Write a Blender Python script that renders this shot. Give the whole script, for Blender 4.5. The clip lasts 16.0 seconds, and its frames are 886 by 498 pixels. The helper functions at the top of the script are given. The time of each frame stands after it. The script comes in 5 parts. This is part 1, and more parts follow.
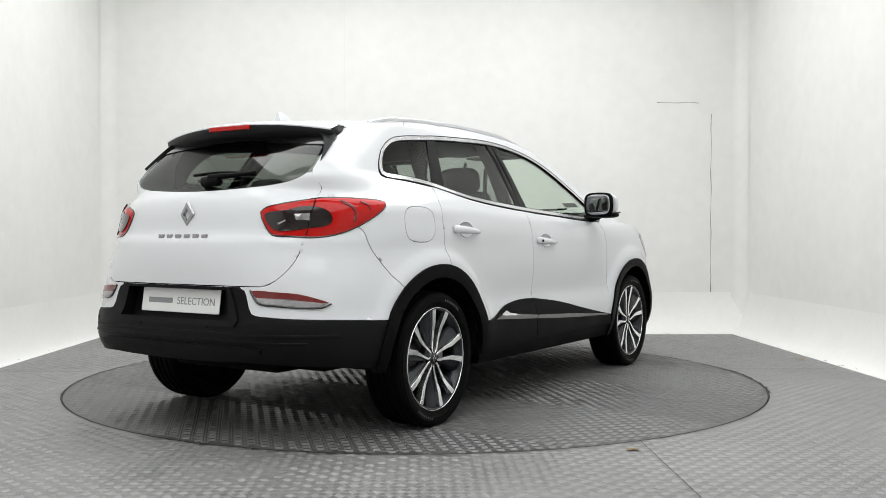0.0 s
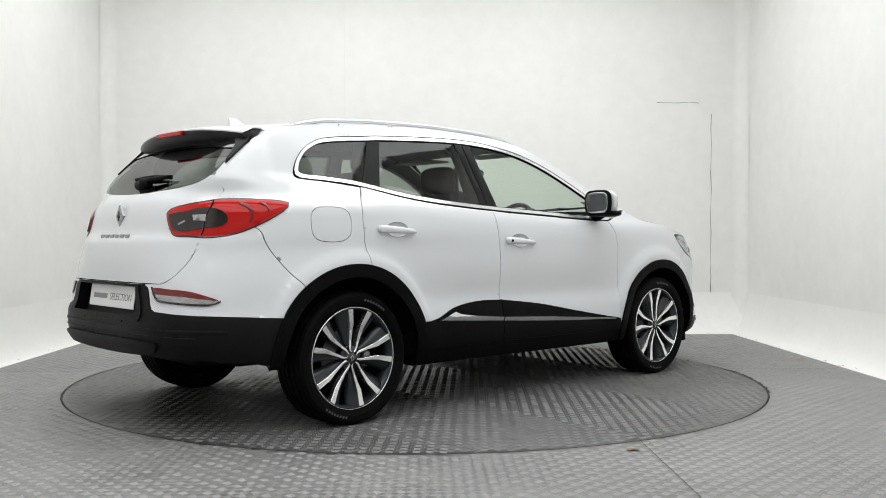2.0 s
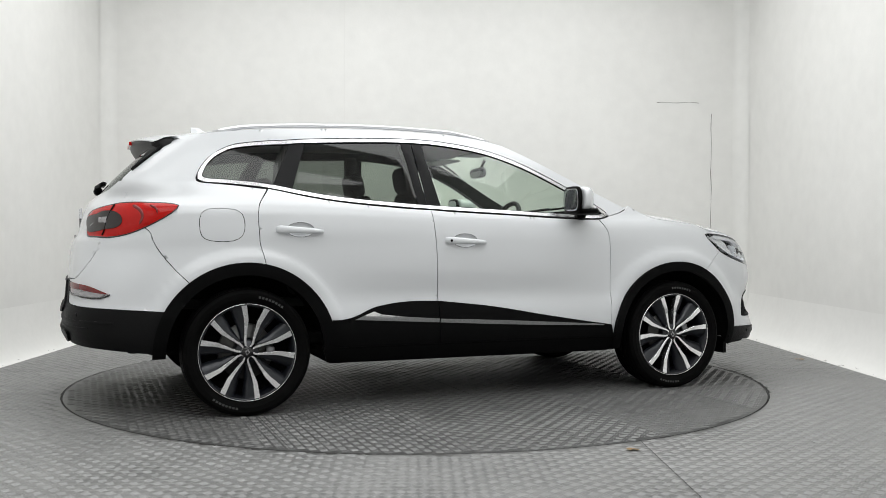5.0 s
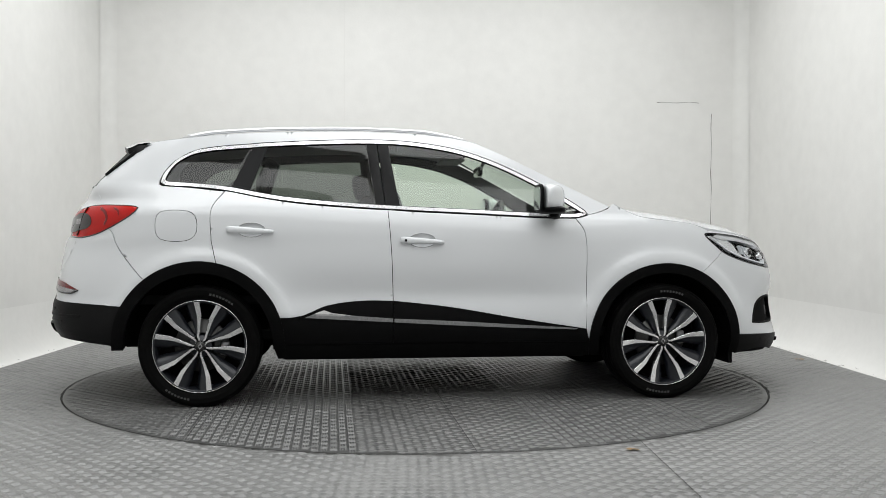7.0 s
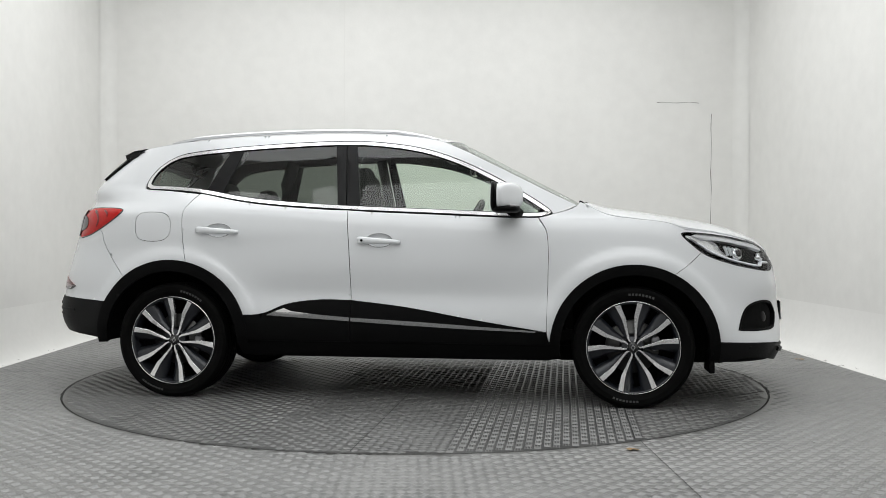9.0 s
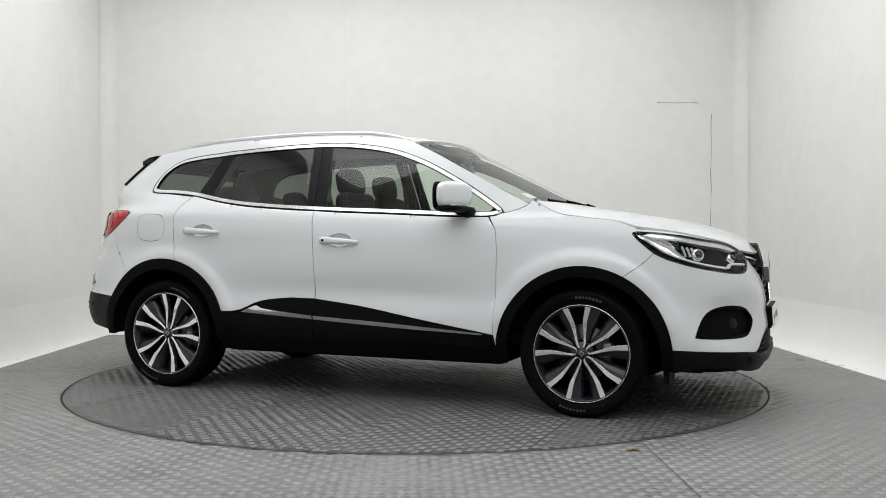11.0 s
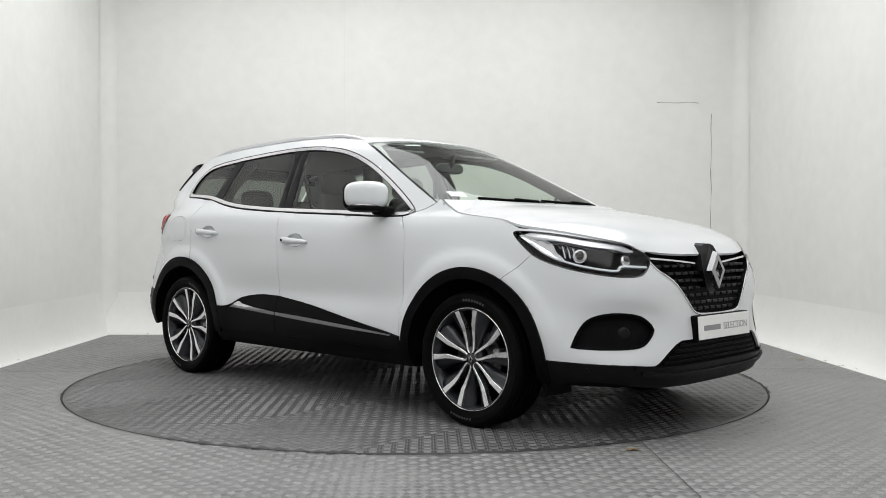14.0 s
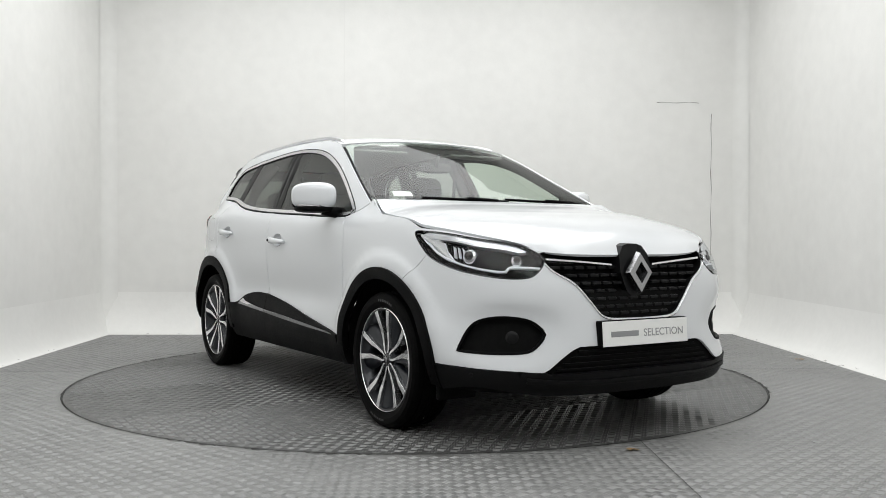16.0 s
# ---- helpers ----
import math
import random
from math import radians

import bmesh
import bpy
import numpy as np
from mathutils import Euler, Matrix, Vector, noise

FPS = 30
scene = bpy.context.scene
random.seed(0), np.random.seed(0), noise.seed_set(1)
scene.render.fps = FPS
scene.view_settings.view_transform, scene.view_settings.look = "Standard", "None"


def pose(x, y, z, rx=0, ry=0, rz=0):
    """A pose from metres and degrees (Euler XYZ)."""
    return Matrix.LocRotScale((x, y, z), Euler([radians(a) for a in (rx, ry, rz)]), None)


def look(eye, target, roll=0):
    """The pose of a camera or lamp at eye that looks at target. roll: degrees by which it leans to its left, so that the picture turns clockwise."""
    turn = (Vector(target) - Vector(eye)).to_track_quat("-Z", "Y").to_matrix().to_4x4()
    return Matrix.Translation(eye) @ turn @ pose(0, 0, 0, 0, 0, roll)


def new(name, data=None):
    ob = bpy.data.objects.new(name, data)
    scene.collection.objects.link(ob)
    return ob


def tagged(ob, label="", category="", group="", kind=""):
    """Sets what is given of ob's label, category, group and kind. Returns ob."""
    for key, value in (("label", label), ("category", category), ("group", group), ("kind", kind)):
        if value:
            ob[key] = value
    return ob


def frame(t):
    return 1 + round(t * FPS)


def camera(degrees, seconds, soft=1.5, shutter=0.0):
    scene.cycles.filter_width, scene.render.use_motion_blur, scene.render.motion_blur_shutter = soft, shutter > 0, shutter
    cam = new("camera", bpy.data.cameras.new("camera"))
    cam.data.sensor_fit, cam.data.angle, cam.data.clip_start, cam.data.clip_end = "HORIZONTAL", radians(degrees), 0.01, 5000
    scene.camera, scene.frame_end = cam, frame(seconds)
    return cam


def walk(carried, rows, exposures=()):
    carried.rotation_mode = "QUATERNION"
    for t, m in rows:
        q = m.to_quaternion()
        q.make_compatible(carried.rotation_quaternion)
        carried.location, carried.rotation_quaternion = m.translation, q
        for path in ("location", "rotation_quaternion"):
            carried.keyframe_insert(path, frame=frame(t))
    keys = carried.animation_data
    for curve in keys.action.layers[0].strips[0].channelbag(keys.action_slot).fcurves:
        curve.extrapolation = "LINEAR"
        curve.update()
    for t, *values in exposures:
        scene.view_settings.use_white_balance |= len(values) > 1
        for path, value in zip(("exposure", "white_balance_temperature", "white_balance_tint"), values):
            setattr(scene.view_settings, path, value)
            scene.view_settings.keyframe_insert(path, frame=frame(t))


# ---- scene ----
# camera on a fixed stand, and the shared turn of table and car
cam = camera(51.53, 16.0, soft=0.8)
EYE = (0.0, -6.166, 0.925)
walk(cam, [(0.0, look(EYE, (0.16179, 0.0, 0.86301), 0.1)), (16.0, look(EYE, (0.16179, 0.0, 0.86301), 0.1))],
     exposures=[(0.0, 0.10), (3.5, -0.02), (7.5, -0.12), (12.5, -0.15), (16.0, -0.06)])
TURN = [(t * 0.5, 56.15 - 7.257 * t * 0.5) for t in range(33)]
OFF = Vector((0.023, -0.107, 0.0))          # the car's middle, measured from the table's axis


# ---- light ----
world = bpy.data.worlds.new("world")
world.use_nodes = True
scene.world = world
world.node_tree.nodes["Background"].inputs[0].default_value = (0.75, 0.77, 0.8, 1)
world.node_tree.nodes["Background"].inputs[1].default_value = 0.05


def area(name, x, y, z, sx, sy, watts, rx=0, rz=0, col=(0.985, 1.0, 1.0)):
    la = bpy.data.lights.new(name, "AREA")
    la.shape, la.size, la.size_y, la.energy, la.color = "RECTANGLE", sx, sy, watts, col
    ob = new(name, la)
    ob.matrix_world = pose(x, y, z, rx, 0, rz)
    return ob


area("ceiling_softbox_lamp", 0.0, 0.1, 3.88, 5.3, 4.2, 178)
area("ceiling_softbox_lamp", 0.0, -4.9, 3.88, 5.3, 4.4, 155)


# ---- materials ----
def mat(name, col, rough=0.5, metal=0.0, coat=0.0, noise_scale=0, noise_amt=0.0, bump=0.0, bump_scale=200.0, rough_var=0.0, spec=0.5, emit=0.0, coat_rough=0.04):
    m = bpy.data.materials.new(name)
    m.use_nodes = True
    nt = m.node_tree
    b = nt.nodes["Principled BSDF"]
    b.inputs["Base Color"].default_value = (*col, 1)
    b.inputs["Roughness"].default_value = rough
    b.inputs["Metallic"].default_value = metal
    b.inputs["Coat Weight"].default_value = coat
    b.inputs["Coat Roughness"].default_value = coat_rough
    b.inputs["Specular IOR Level"].default_value = spec
    if emit:
        b.inputs["Emission Color"].default_value = (*col, 1)
        b.inputs["Emission Strength"].default_value = emit
    tc = nt.nodes.new("ShaderNodeTexCoord")
    if noise_amt or rough_var:
        n = nt.nodes.new("ShaderNodeTexNoise")
        n.inputs["Scale"].default_value, n.inputs["Detail"].default_value = noise_scale, 6
        nt.links.new(tc.outputs["Object"], n.inputs["Vector"])
        n2 = nt.nodes.new("ShaderNodeTexNoise")
        n2.inputs["Scale"].default_value, n2.inputs["Detail"].default_value = noise_scale * 9, 4
        nt.links.new(tc.outputs["Object"], n2.inputs["Vector"])
        av = nt.nodes.new("ShaderNodeMath")
        av.operation = "MULTIPLY_ADD"
        av.inputs[1].default_value = 0.4
        nt.links.new(n2.outputs["Fac"], av.inputs[0])
        sc = nt.nodes.new("ShaderNodeMath")
        sc.operation = "MULTIPLY"
        sc.inputs[1].default_value = 0.6
        nt.links.new(n.outputs["Fac"], sc.inputs[0])
        nt.links.new(sc.outputs[0], av.inputs[2])
        if noise_amt:
            mr = nt.nodes.new("ShaderNodeMapRange")
            mr.inputs["From Min"].default_value, mr.inputs["From Max"].default_value = 0.3, 0.7
            mr.inputs["To Min"].default_value, mr.inputs["To Max"].default_value = 1 - noise_amt, 1 + noise_amt
            nt.links.new(av.outputs[0], mr.inputs["Value"])
            mx = nt.nodes.new("ShaderNodeVectorMath")
            mx.operation = "SCALE"
            mx.inputs[0].default_value = col
            nt.links.new(mr.outputs[0], mx.inputs["Scale"])
            nt.links.new(mx.outputs[0], b.inputs["Base Color"])
        if rough_var:
            mr = nt.nodes.new("ShaderNodeMapRange")
            mr.inputs["From Min"].default_value, mr.inputs["From Max"].default_value = 0.3, 0.7
            mr.inputs["To Min"].default_value, mr.inputs["To Max"].default_value = rough - rough_var, rough + rough_var
            nt.links.new(av.outputs[0], mr.inputs["Value"])
            nt.links.new(mr.outputs[0], b.inputs["Roughness"])
    if bump:
        n = nt.nodes.new("ShaderNodeTexNoise")
        n.inputs["Scale"].default_value, n.inputs["Detail"].default_value = bump_scale, 3
        nt.links.new(tc.outputs["Object"], n.inputs["Vector"])
        bp = nt.nodes.new("ShaderNodeBump")
        bp.inputs["Strength"].default_value, bp.inputs["Distance"].default_value = 1.0, bump
        nt.links.new(n.outputs["Fac"], bp.inputs["Height"])
        nt.links.new(bp.outputs[0], b.inputs["Normal"])
    return m


def glass_mat(name, tint, gloss=1.0, rough=0.0):
    m = bpy.data.materials.new(name)
    m.use_nodes = True
    nt = m.node_tree
    nt.nodes.remove(nt.nodes["Principled BSDF"])
    tr, gl, mix, lw = (nt.nodes.new("ShaderNode" + k) for k in ("BsdfTransparent", "BsdfGlossy", "MixShader", "LayerWeight"))
    tr.inputs[0].default_value = (*tint, 1)
    gl.inputs["Roughness"].default_value = rough
    lw.inputs["Blend"].default_value = 0.5
    pw, mu = nt.nodes.new("ShaderNodeMath"), nt.nodes.new("ShaderNodeMath")
    pw.operation, mu.operation = "POWER", "MULTIPLY_ADD"
    pw.inputs[1].default_value = 5.0
    mu.inputs[1].default_value, mu.inputs[2].default_value = 0.9 * gloss, 0.06 * gloss
    nt.links.new(lw.outputs["Facing"], pw.inputs[0])
    nt.links.new(pw.outputs[0], mu.inputs[0])
    nt.links.new(mu.outputs[0], mix.inputs[0])
    nt.links.new(tr.outputs[0], mix.inputs[1])
    nt.links.new(gl.outputs[0], mix.inputs[2])
    nt.links.new(mix.outputs[0], nt.nodes["Material Output"].inputs[0])
    return m


M_WALL = mat("wall_paint", (0.80, 0.795, 0.775), 0.6, noise_scale=0.9, noise_amt=0.05, bump=0.0006, bump_scale=60)
M_COVE = mat("cove_paint", (0.84, 0.835, 0.815), 0.55, noise_scale=2.0, noise_amt=0.035, bump=0.0008, bump_scale=40)
# for the unseen south wall: white chosen to bounce light onto the flanks
M_BACK = mat("bounce_wall_white", (0.74, 0.735, 0.72), 0.8, noise_scale=3, noise_amt=0.2)
M_CEIL = mat("ceiling_paint", (0.75, 0.75, 0.74), 0.8, noise_scale=1.0, noise_amt=0.03)
M_FLOOR = mat("worn_grey_plate", (0.165, 0.165, 0.162), 0.38, 0.0, spec=0.6, noise_scale=2.6, noise_amt=0.38, rough_var=0.1, bump=0.0005, bump_scale=90)
# table's copy of the floor plate, darkened to stand in for the car's shade
M_DISC_SHADED = mat("shaded_table_plate", (0.062, 0.062, 0.061), 0.38, 0.0, spec=0.5, noise_scale=2.3, noise_amt=0.38, rough_var=0.1, bump=0.0004, bump_scale=90)
M_STUD = mat("stud_steel", (0.235, 0.235, 0.232), 0.36, 0.0, noise_scale=1.1, noise_amt=0.25, rough_var=0.08)
# table's tread bars, darkened likewise for the shade under the car
M_STUD_SHADED = mat("shaded_table_stud", (0.145, 0.145, 0.143), 0.38, 0.0, noise_scale=1.1, noise_amt=0.3, rough_var=0.08)
M_GROOVE = mat("dark_gap", (0.015, 0.015, 0.015), 0.8)
M_GRIME = mat("black_grime", (0.028, 0.027, 0.025), 0.8, noise_scale=30, noise_amt=0.4)
M_CRACK = mat("wall_crack", (0.10, 0.09, 0.08), 0.9)
M_LINE = mat("panel_joint_filler", (0.70, 0.69, 0.67), 0.9)
M_LEAF = mat("dry_leaf", (0.30, 0.20, 0.10), 0.8, noise_scale=60, noise_amt=0.3)

M_PAINT = mat("pearl_white_paint", (0.70, 0.715, 0.735), 0.45, 0.0, coat=1.0, coat_rough=0.11, spec=0.12, noise_scale=400, noise_amt=0.015)
M_CLAD = mat("grained_black_plastic", (0.0028, 0.0028, 0.003), 0.52, spec=0.065, noise_scale=8, noise_amt=0.2, rough_var=0.06, bump=0.0003, bump_scale=900)
M_BUMP = mat("bumper_black_plastic", (0.005, 0.005, 0.0053), 0.46, spec=0.12, noise_scale=8, noise_amt=0.2, rough_var=0.06, bump=0.0003, bump_scale=900)
M_CALIPER = mat("caliper_alloy", (0.30, 0.30, 0.31), 0.45, 0.6, noise_scale=40, noise_amt=0.2)
M_PILLAR = mat("pillar_black", (0.004, 0.004, 0.0045), 0.38, spec=0.18)
M_BADGE = mat("brushed_badge_chrome", (0.36, 0.36, 0.37), 0.24, 1.0)
M_BRIGHT = mat("bright_trim", (0.80, 0.80, 0.81), 0.25, 0.95)
M_GLOSS = mat("gloss_black", (0.006, 0.006, 0.007), 0.08, coat=0.6)
M_CHROME = mat("chrome", (0.82, 0.82, 0.83), 0.08, 1.0)
# base darkened in place of the dark reflections in the door mirrors
M_MIRROR = mat("darkened_mirror_glass", (0.42, 0.43, 0.45), 0.03, 1.0)
M_SATIN = mat("satin_metal", (0.7, 0.7, 0.72), 0.28, 1.0)
M_DARK = mat("underbody_black", (0.004, 0.004, 0.004), 0.85, spec=0.1, noise_scale=6, noise_amt=0.3)
M_TYRE = mat("tyre_rubber", (0.0022, 0.0022, 0.0022), 0.62, spec=0.07, noise_scale=14, noise_amt=0.25, bump=0.0005, bump_scale=300)
M_SIDEWALL = mat("raised_rubber_lettering", (0.045, 0.045, 0.045), 0.6)
M_RIM = mat("machined_alloy", (0.78, 0.78, 0.79), 0.22, 0.95, rough_var=0.04, noise_scale=40)
M_RIMD = mat("dark_grey_alloy", (0.014, 0.016, 0.021), 0.34, 0.3, coat=0.3)
M_DISCB = mat("brake_steel", (0.07, 0.07, 0.068), 0.4, 0.8, noise_scale=30, noise_amt=0.2)
M_SEAT = mat("charcoal_fabric", (0.022, 0.022, 0.024), 0.85, noise_scale=40, noise_amt=0.25, bump=0.001, bump_scale=500)
M_TRIM = mat("interior_plastic", (0.03, 0.03, 0.031), 0.6, noise_scale=20, noise_amt=0.15)
M_LINER = mat("grey_headliner", (0.42, 0.42, 0.41), 0.9, noise_scale=30, noise_amt=0.06)
M_RED = mat("red_lens", (0.46, 0.006, 0.004), 0.10, coat=0.15, spec=0.25, noise_scale=30, noise_amt=0.12)
M_REDD = mat("deep_red_lens", (0.15, 0.004, 0.004), 0.1, coat=0.3)
M_SMOKE = mat("smoked_lens", (0.012, 0.007, 0.007), 0.08, coat=0.25)
M_CLEAR = mat("clear_reflector", (0.40, 0.39, 0.40), 0.18, 0.7, noise_scale=60, noise_amt=0.3)
M_PLATE = mat("sign_white", (0.87, 0.87, 0.855), 0.35, noise_scale=10, noise_amt=0.02)
M_INK = mat("grey_print", (0.28, 0.28, 0.29), 0.5)
M_LED = mat("led_light_guide", (0.85, 0.87, 0.9), 0.2)
M_WIN = glass_mat("clear_green_glass", (0.80, 0.87, 0.80), 1.0)
M_PRIV = glass_mat("privacy_glass", (0.36, 0.39, 0.36), 1.0)
M_SCREEN = glass_mat("windscreen_glass", (0.84, 0.90, 0.85), 0.8)
M_LENS = glass_mat("lamp_cover", (0.92, 0.93, 0.94), 0.5)


# ---- mesh helpers ----
def mesh_ob(name, bm, material, smooth=False):
    me = bpy.data.meshes.new(name)
    bm.normal_update()
    bm.to_mesh(me)
    bm.free()
    if smooth:
        me.polygons.foreach_set("use_smooth", [True] * len(me.polygons))
    me.materials.append(material)
    return new(name, me)


def part(name, bm, material, parent, label="", smooth=False):
    ob = mesh_ob(name, bm, material, smooth)
    ob.parent = parent
    if parent.type == "EMPTY" and parent.name.startswith("car"):
        ob.location = OFF
    return tagged(ob, label) if label else ob


def box(x0, x1, y0, y1, z0, z1, bevel=0.0, seg=2, bm=None):
    own = bmesh.new()
    bmesh.ops.create_cube(own, size=1, matrix=Matrix.Translation(((x0 + x1) / 2, (y0 + y1) / 2, (z0 + z1) / 2)) @ Matrix.Diagonal((x1 - x0, y1 - y0, z1 - z0, 1)))
    if bevel:
        bmesh.ops.bevel(own, geom=own.edges[:], offset=bevel, segments=seg, affect="EDGES", profile=0.5)
    if bm is None:
        return own
    return join(bm, own)


def join(bm, other):
    me = bpy.data.meshes.new("tmp")
    other.to_mesh(me)
    other.free()
    bm.from_mesh(me)
    bpy.data.meshes.remove(me)
    return bm


def spline(knots, v):
    """Smooth curve through (place, value) knots."""
    xs, ys = np.array(knots, float).T
    v = np.clip(np.asarray(v, float), xs[0], xs[-1])
    d = np.diff(ys) / np.diff(xs)
    m = np.concatenate([[d[0]], np.where(d[1:] * d[:-1] > 0, 2 * d[1:] * d[:-1] / (d[1:] + d[:-1] + 1e-12), 0), [d[-1]]])
    i = np.clip(np.searchsorted(xs, v) - 1, 0, len(xs) - 2)
    h = xs[i + 1] - xs[i]
    t = (v - xs[i]) / h
    return ys[i] * (1 + 2 * t) * (1 - t) ** 2 + ys[i + 1] * t * t * (3 - 2 * t) + h * m[i] * t * (1 - t) ** 2 - h * m[i + 1] * t * t * (1 - t)


def tube(pts, r, seg=8, bm=None, closed=False):
    """A round bar along points."""
    bm = bm or bmesh.new()
    pts = [Vector(p) for p in pts]
    rings = []
    for i, p in enumerate(pts):
        a, b = pts[i - 1 if i or closed else 0], pts[(i + 1) % len(pts) if closed else min(i + 1, len(pts) - 1)]
        w = (b - a).normalized()
        s = w.cross(Vector((0, 0, 1)) if abs(w.z) < 0.9 else Vector((1, 0, 0))).normalized()
        u = s.cross(w)
        rr = r(i / (len(pts) - 1)) if callable(r) else r
        rings.append([bm.verts.new(p + rr * (math.cos(k * 2 * math.pi / seg) * s + math.sin(k * 2 * math.pi / seg) * u)) for k in range(seg)])
    n = len(rings)
    for i in range(n if closed else n - 1):
        for k in range(seg):
            bm.faces.new((rings[i][k], rings[i][(k + 1) % seg], rings[(i + 1) % n][(k + 1) % seg], rings[(i + 1) % n][k]))
    if not closed:
        bm.faces.new(rings[0][::-1])
        bm.faces.new(rings[-1])
    return bm


def lathe(profile, seg=48, bm=None, closed=False):
    """Turn an (radius, y) outline about the y axis."""
    bm = bm or bmesh.new()
    rings = [[bm.verts.new((r * math.cos(k * 2 * math.pi / seg), y, r * math.sin(k * 2 * math.pi / seg))) for k in range(seg)] for r, y in profile]
    for i in range(len(rings) if closed else len(rings) - 1):
        for k in range(seg):
            j = (i + 1) % len(rings)
            bm.faces.new((rings[i][k], rings[i][(k + 1) % seg], rings[j][(k + 1) % seg], rings[j][k]))
    bmesh.ops.recalc_face_normals(bm, faces=bm.faces)
    return bm


def writing(name, words, size, parent, place, material, squash=1.0):
    cu = bpy.data.curves.new(name, "FONT")
    cu.body, cu.size, cu.extrude, cu.align_x, cu.align_y = words, size, 0.0006, "CENTER", "CENTER"
    ob = new(name, cu)
    bpy.context.view_layer.update()
    me = bpy.data.meshes.new_from_object(ob.evaluated_get(bpy.context.evaluated_depsgraph_get()))
    bpy.data.objects.remove(ob)
    me.transform(Matrix.Diagonal((squash, 1, 1, 1)))
    me.materials.append(material)
    o = new(name, me)
    o.parent, o.matrix_basis = parent, place
    return o


# ---- the studio ----
FX0, FX1, FY1, FY0 = -3.0, 3.09, 2.8, -8.6
COVE_H, COVE_D, COVE_W, COVE_E, TOP = 0.40, 0.26, 0.13, 0.21, 3.9


def slab(name, x0, x1, y0, y1, z0, z1, material, label):
    return tagged(mesh_ob(name, box(x0, x1, y0, y1, z0, z1), material), label, "", "", "structure")


slab("wall_north", FX0 - COVE_W - 0.2, FX1 + COVE_E + 0.2, FY1 + COVE_D, FY1 + COVE_D + 0.2, 0, TOP, M_WALL, "smooth white painted studio back wall")
slab("wall_west", FX0 - COVE_W - 0.2, FX0 - COVE_W, FY0, FY1 + COVE_D, 0, TOP, M_WALL, "smooth white painted studio side wall")
slab("wall_east", FX1 + COVE_E, FX1 + COVE_E + 0.2, FY0, FY1 + COVE_D, 0, TOP, M_WALL, "smooth white painted studio side wall")
# never in view: closes the room and throws light back at the car
slab("wall_south", FX0 - COVE_W - 0.2, FX1 + COVE_E + 0.2, FY0 - 0.2, FY0, 0, TOP, M_BACK, "unseen wall behind the camera, white to bounce light onto the car")
slab("ceiling", FX0 - COVE_W - 0.2, FX1 + COVE_E + 0.2, FY0 - 0.2, FY1 + COVE_D + 0.2, TOP, TOP + 0.15, M_CEIL, "plain white studio ceiling")


def cove():
    """The curved white skirt between floor and walls, mitred at both corners."""
    bm = bmesh.new()
    rows = []
    for i in range(11):
        a = i / 10 * math.pi / 2
        d, z = math.sin(a) ** 1.1, COVE_H * (1 - math.cos(a)) ** 1.15
        rows.append([bm.verts.new(v) for v in ((FX0 - d * COVE_W, FY0, z), (FX0 - d * COVE_W, FY1 + d * COVE_D, z), (FX1 + d * COVE_E, FY1 + d * COVE_D, z), (FX1 + d * COVE_E, FY0, z))])
    for a, b in zip(rows, rows[1:]):
        for k in range(3):
            f = bm.faces.new((a[k], a[k + 1], b[k + 1], b[k]))
            f.smooth = True
    bmesh.ops.recalc_face_normals(bm, faces=bm.faces)
    for f in bm.faces:
        if f.calc_center_median().y > FY1 and f.normal.y > 0:
            bmesh.ops.reverse_faces(bm, faces=bm.faces)
            break
    for e in bm.edges:
        a, b = e.verts
        if abs(a.co.z - b.co.z) > 1e-5:
            e.smooth = False
    return tagged(mesh_ob("baseboard", bm, M_COVE), "curved white cove skirting between wall and floor, scuffed", "", "", "structure")


cove()


def room_corner(name, x, sx):
    """A rounded upright fillet where two walls meet."""
    bm = bmesh.new()
    r, y = 0.13, FY1 + COVE_D
    rows_ = []
    for z in (0.02, TOP):
        rows_.append([bm.verts.new((x + sx * (r - r * math.sin(t)), y - r + r * math.cos(t) - 0.002, z)) for t in np.linspace(0, math.pi / 2, 9)])
    for i in range(8):
        f = bm.faces.new((rows_[0][i], rows_[0][i + 1], rows_[1][i + 1], rows_[1][i]))
        f.smooth = True
    bm.normal_update()
    if bm.faces[:][4].normal.y > 0:
        bmesh.ops.reverse_faces(bm, faces=bm.faces)
    return tagged(mesh_ob(name, bm, M_WALL), "rounded white corner between the studio walls", "", "", "structure")


room_corner("wall_corner_west", FX0 - COVE_W + 0.002, 1)
room_corner("wall_corner_east", FX1 + COVE_E - 0.002, -1)
R = 2.216


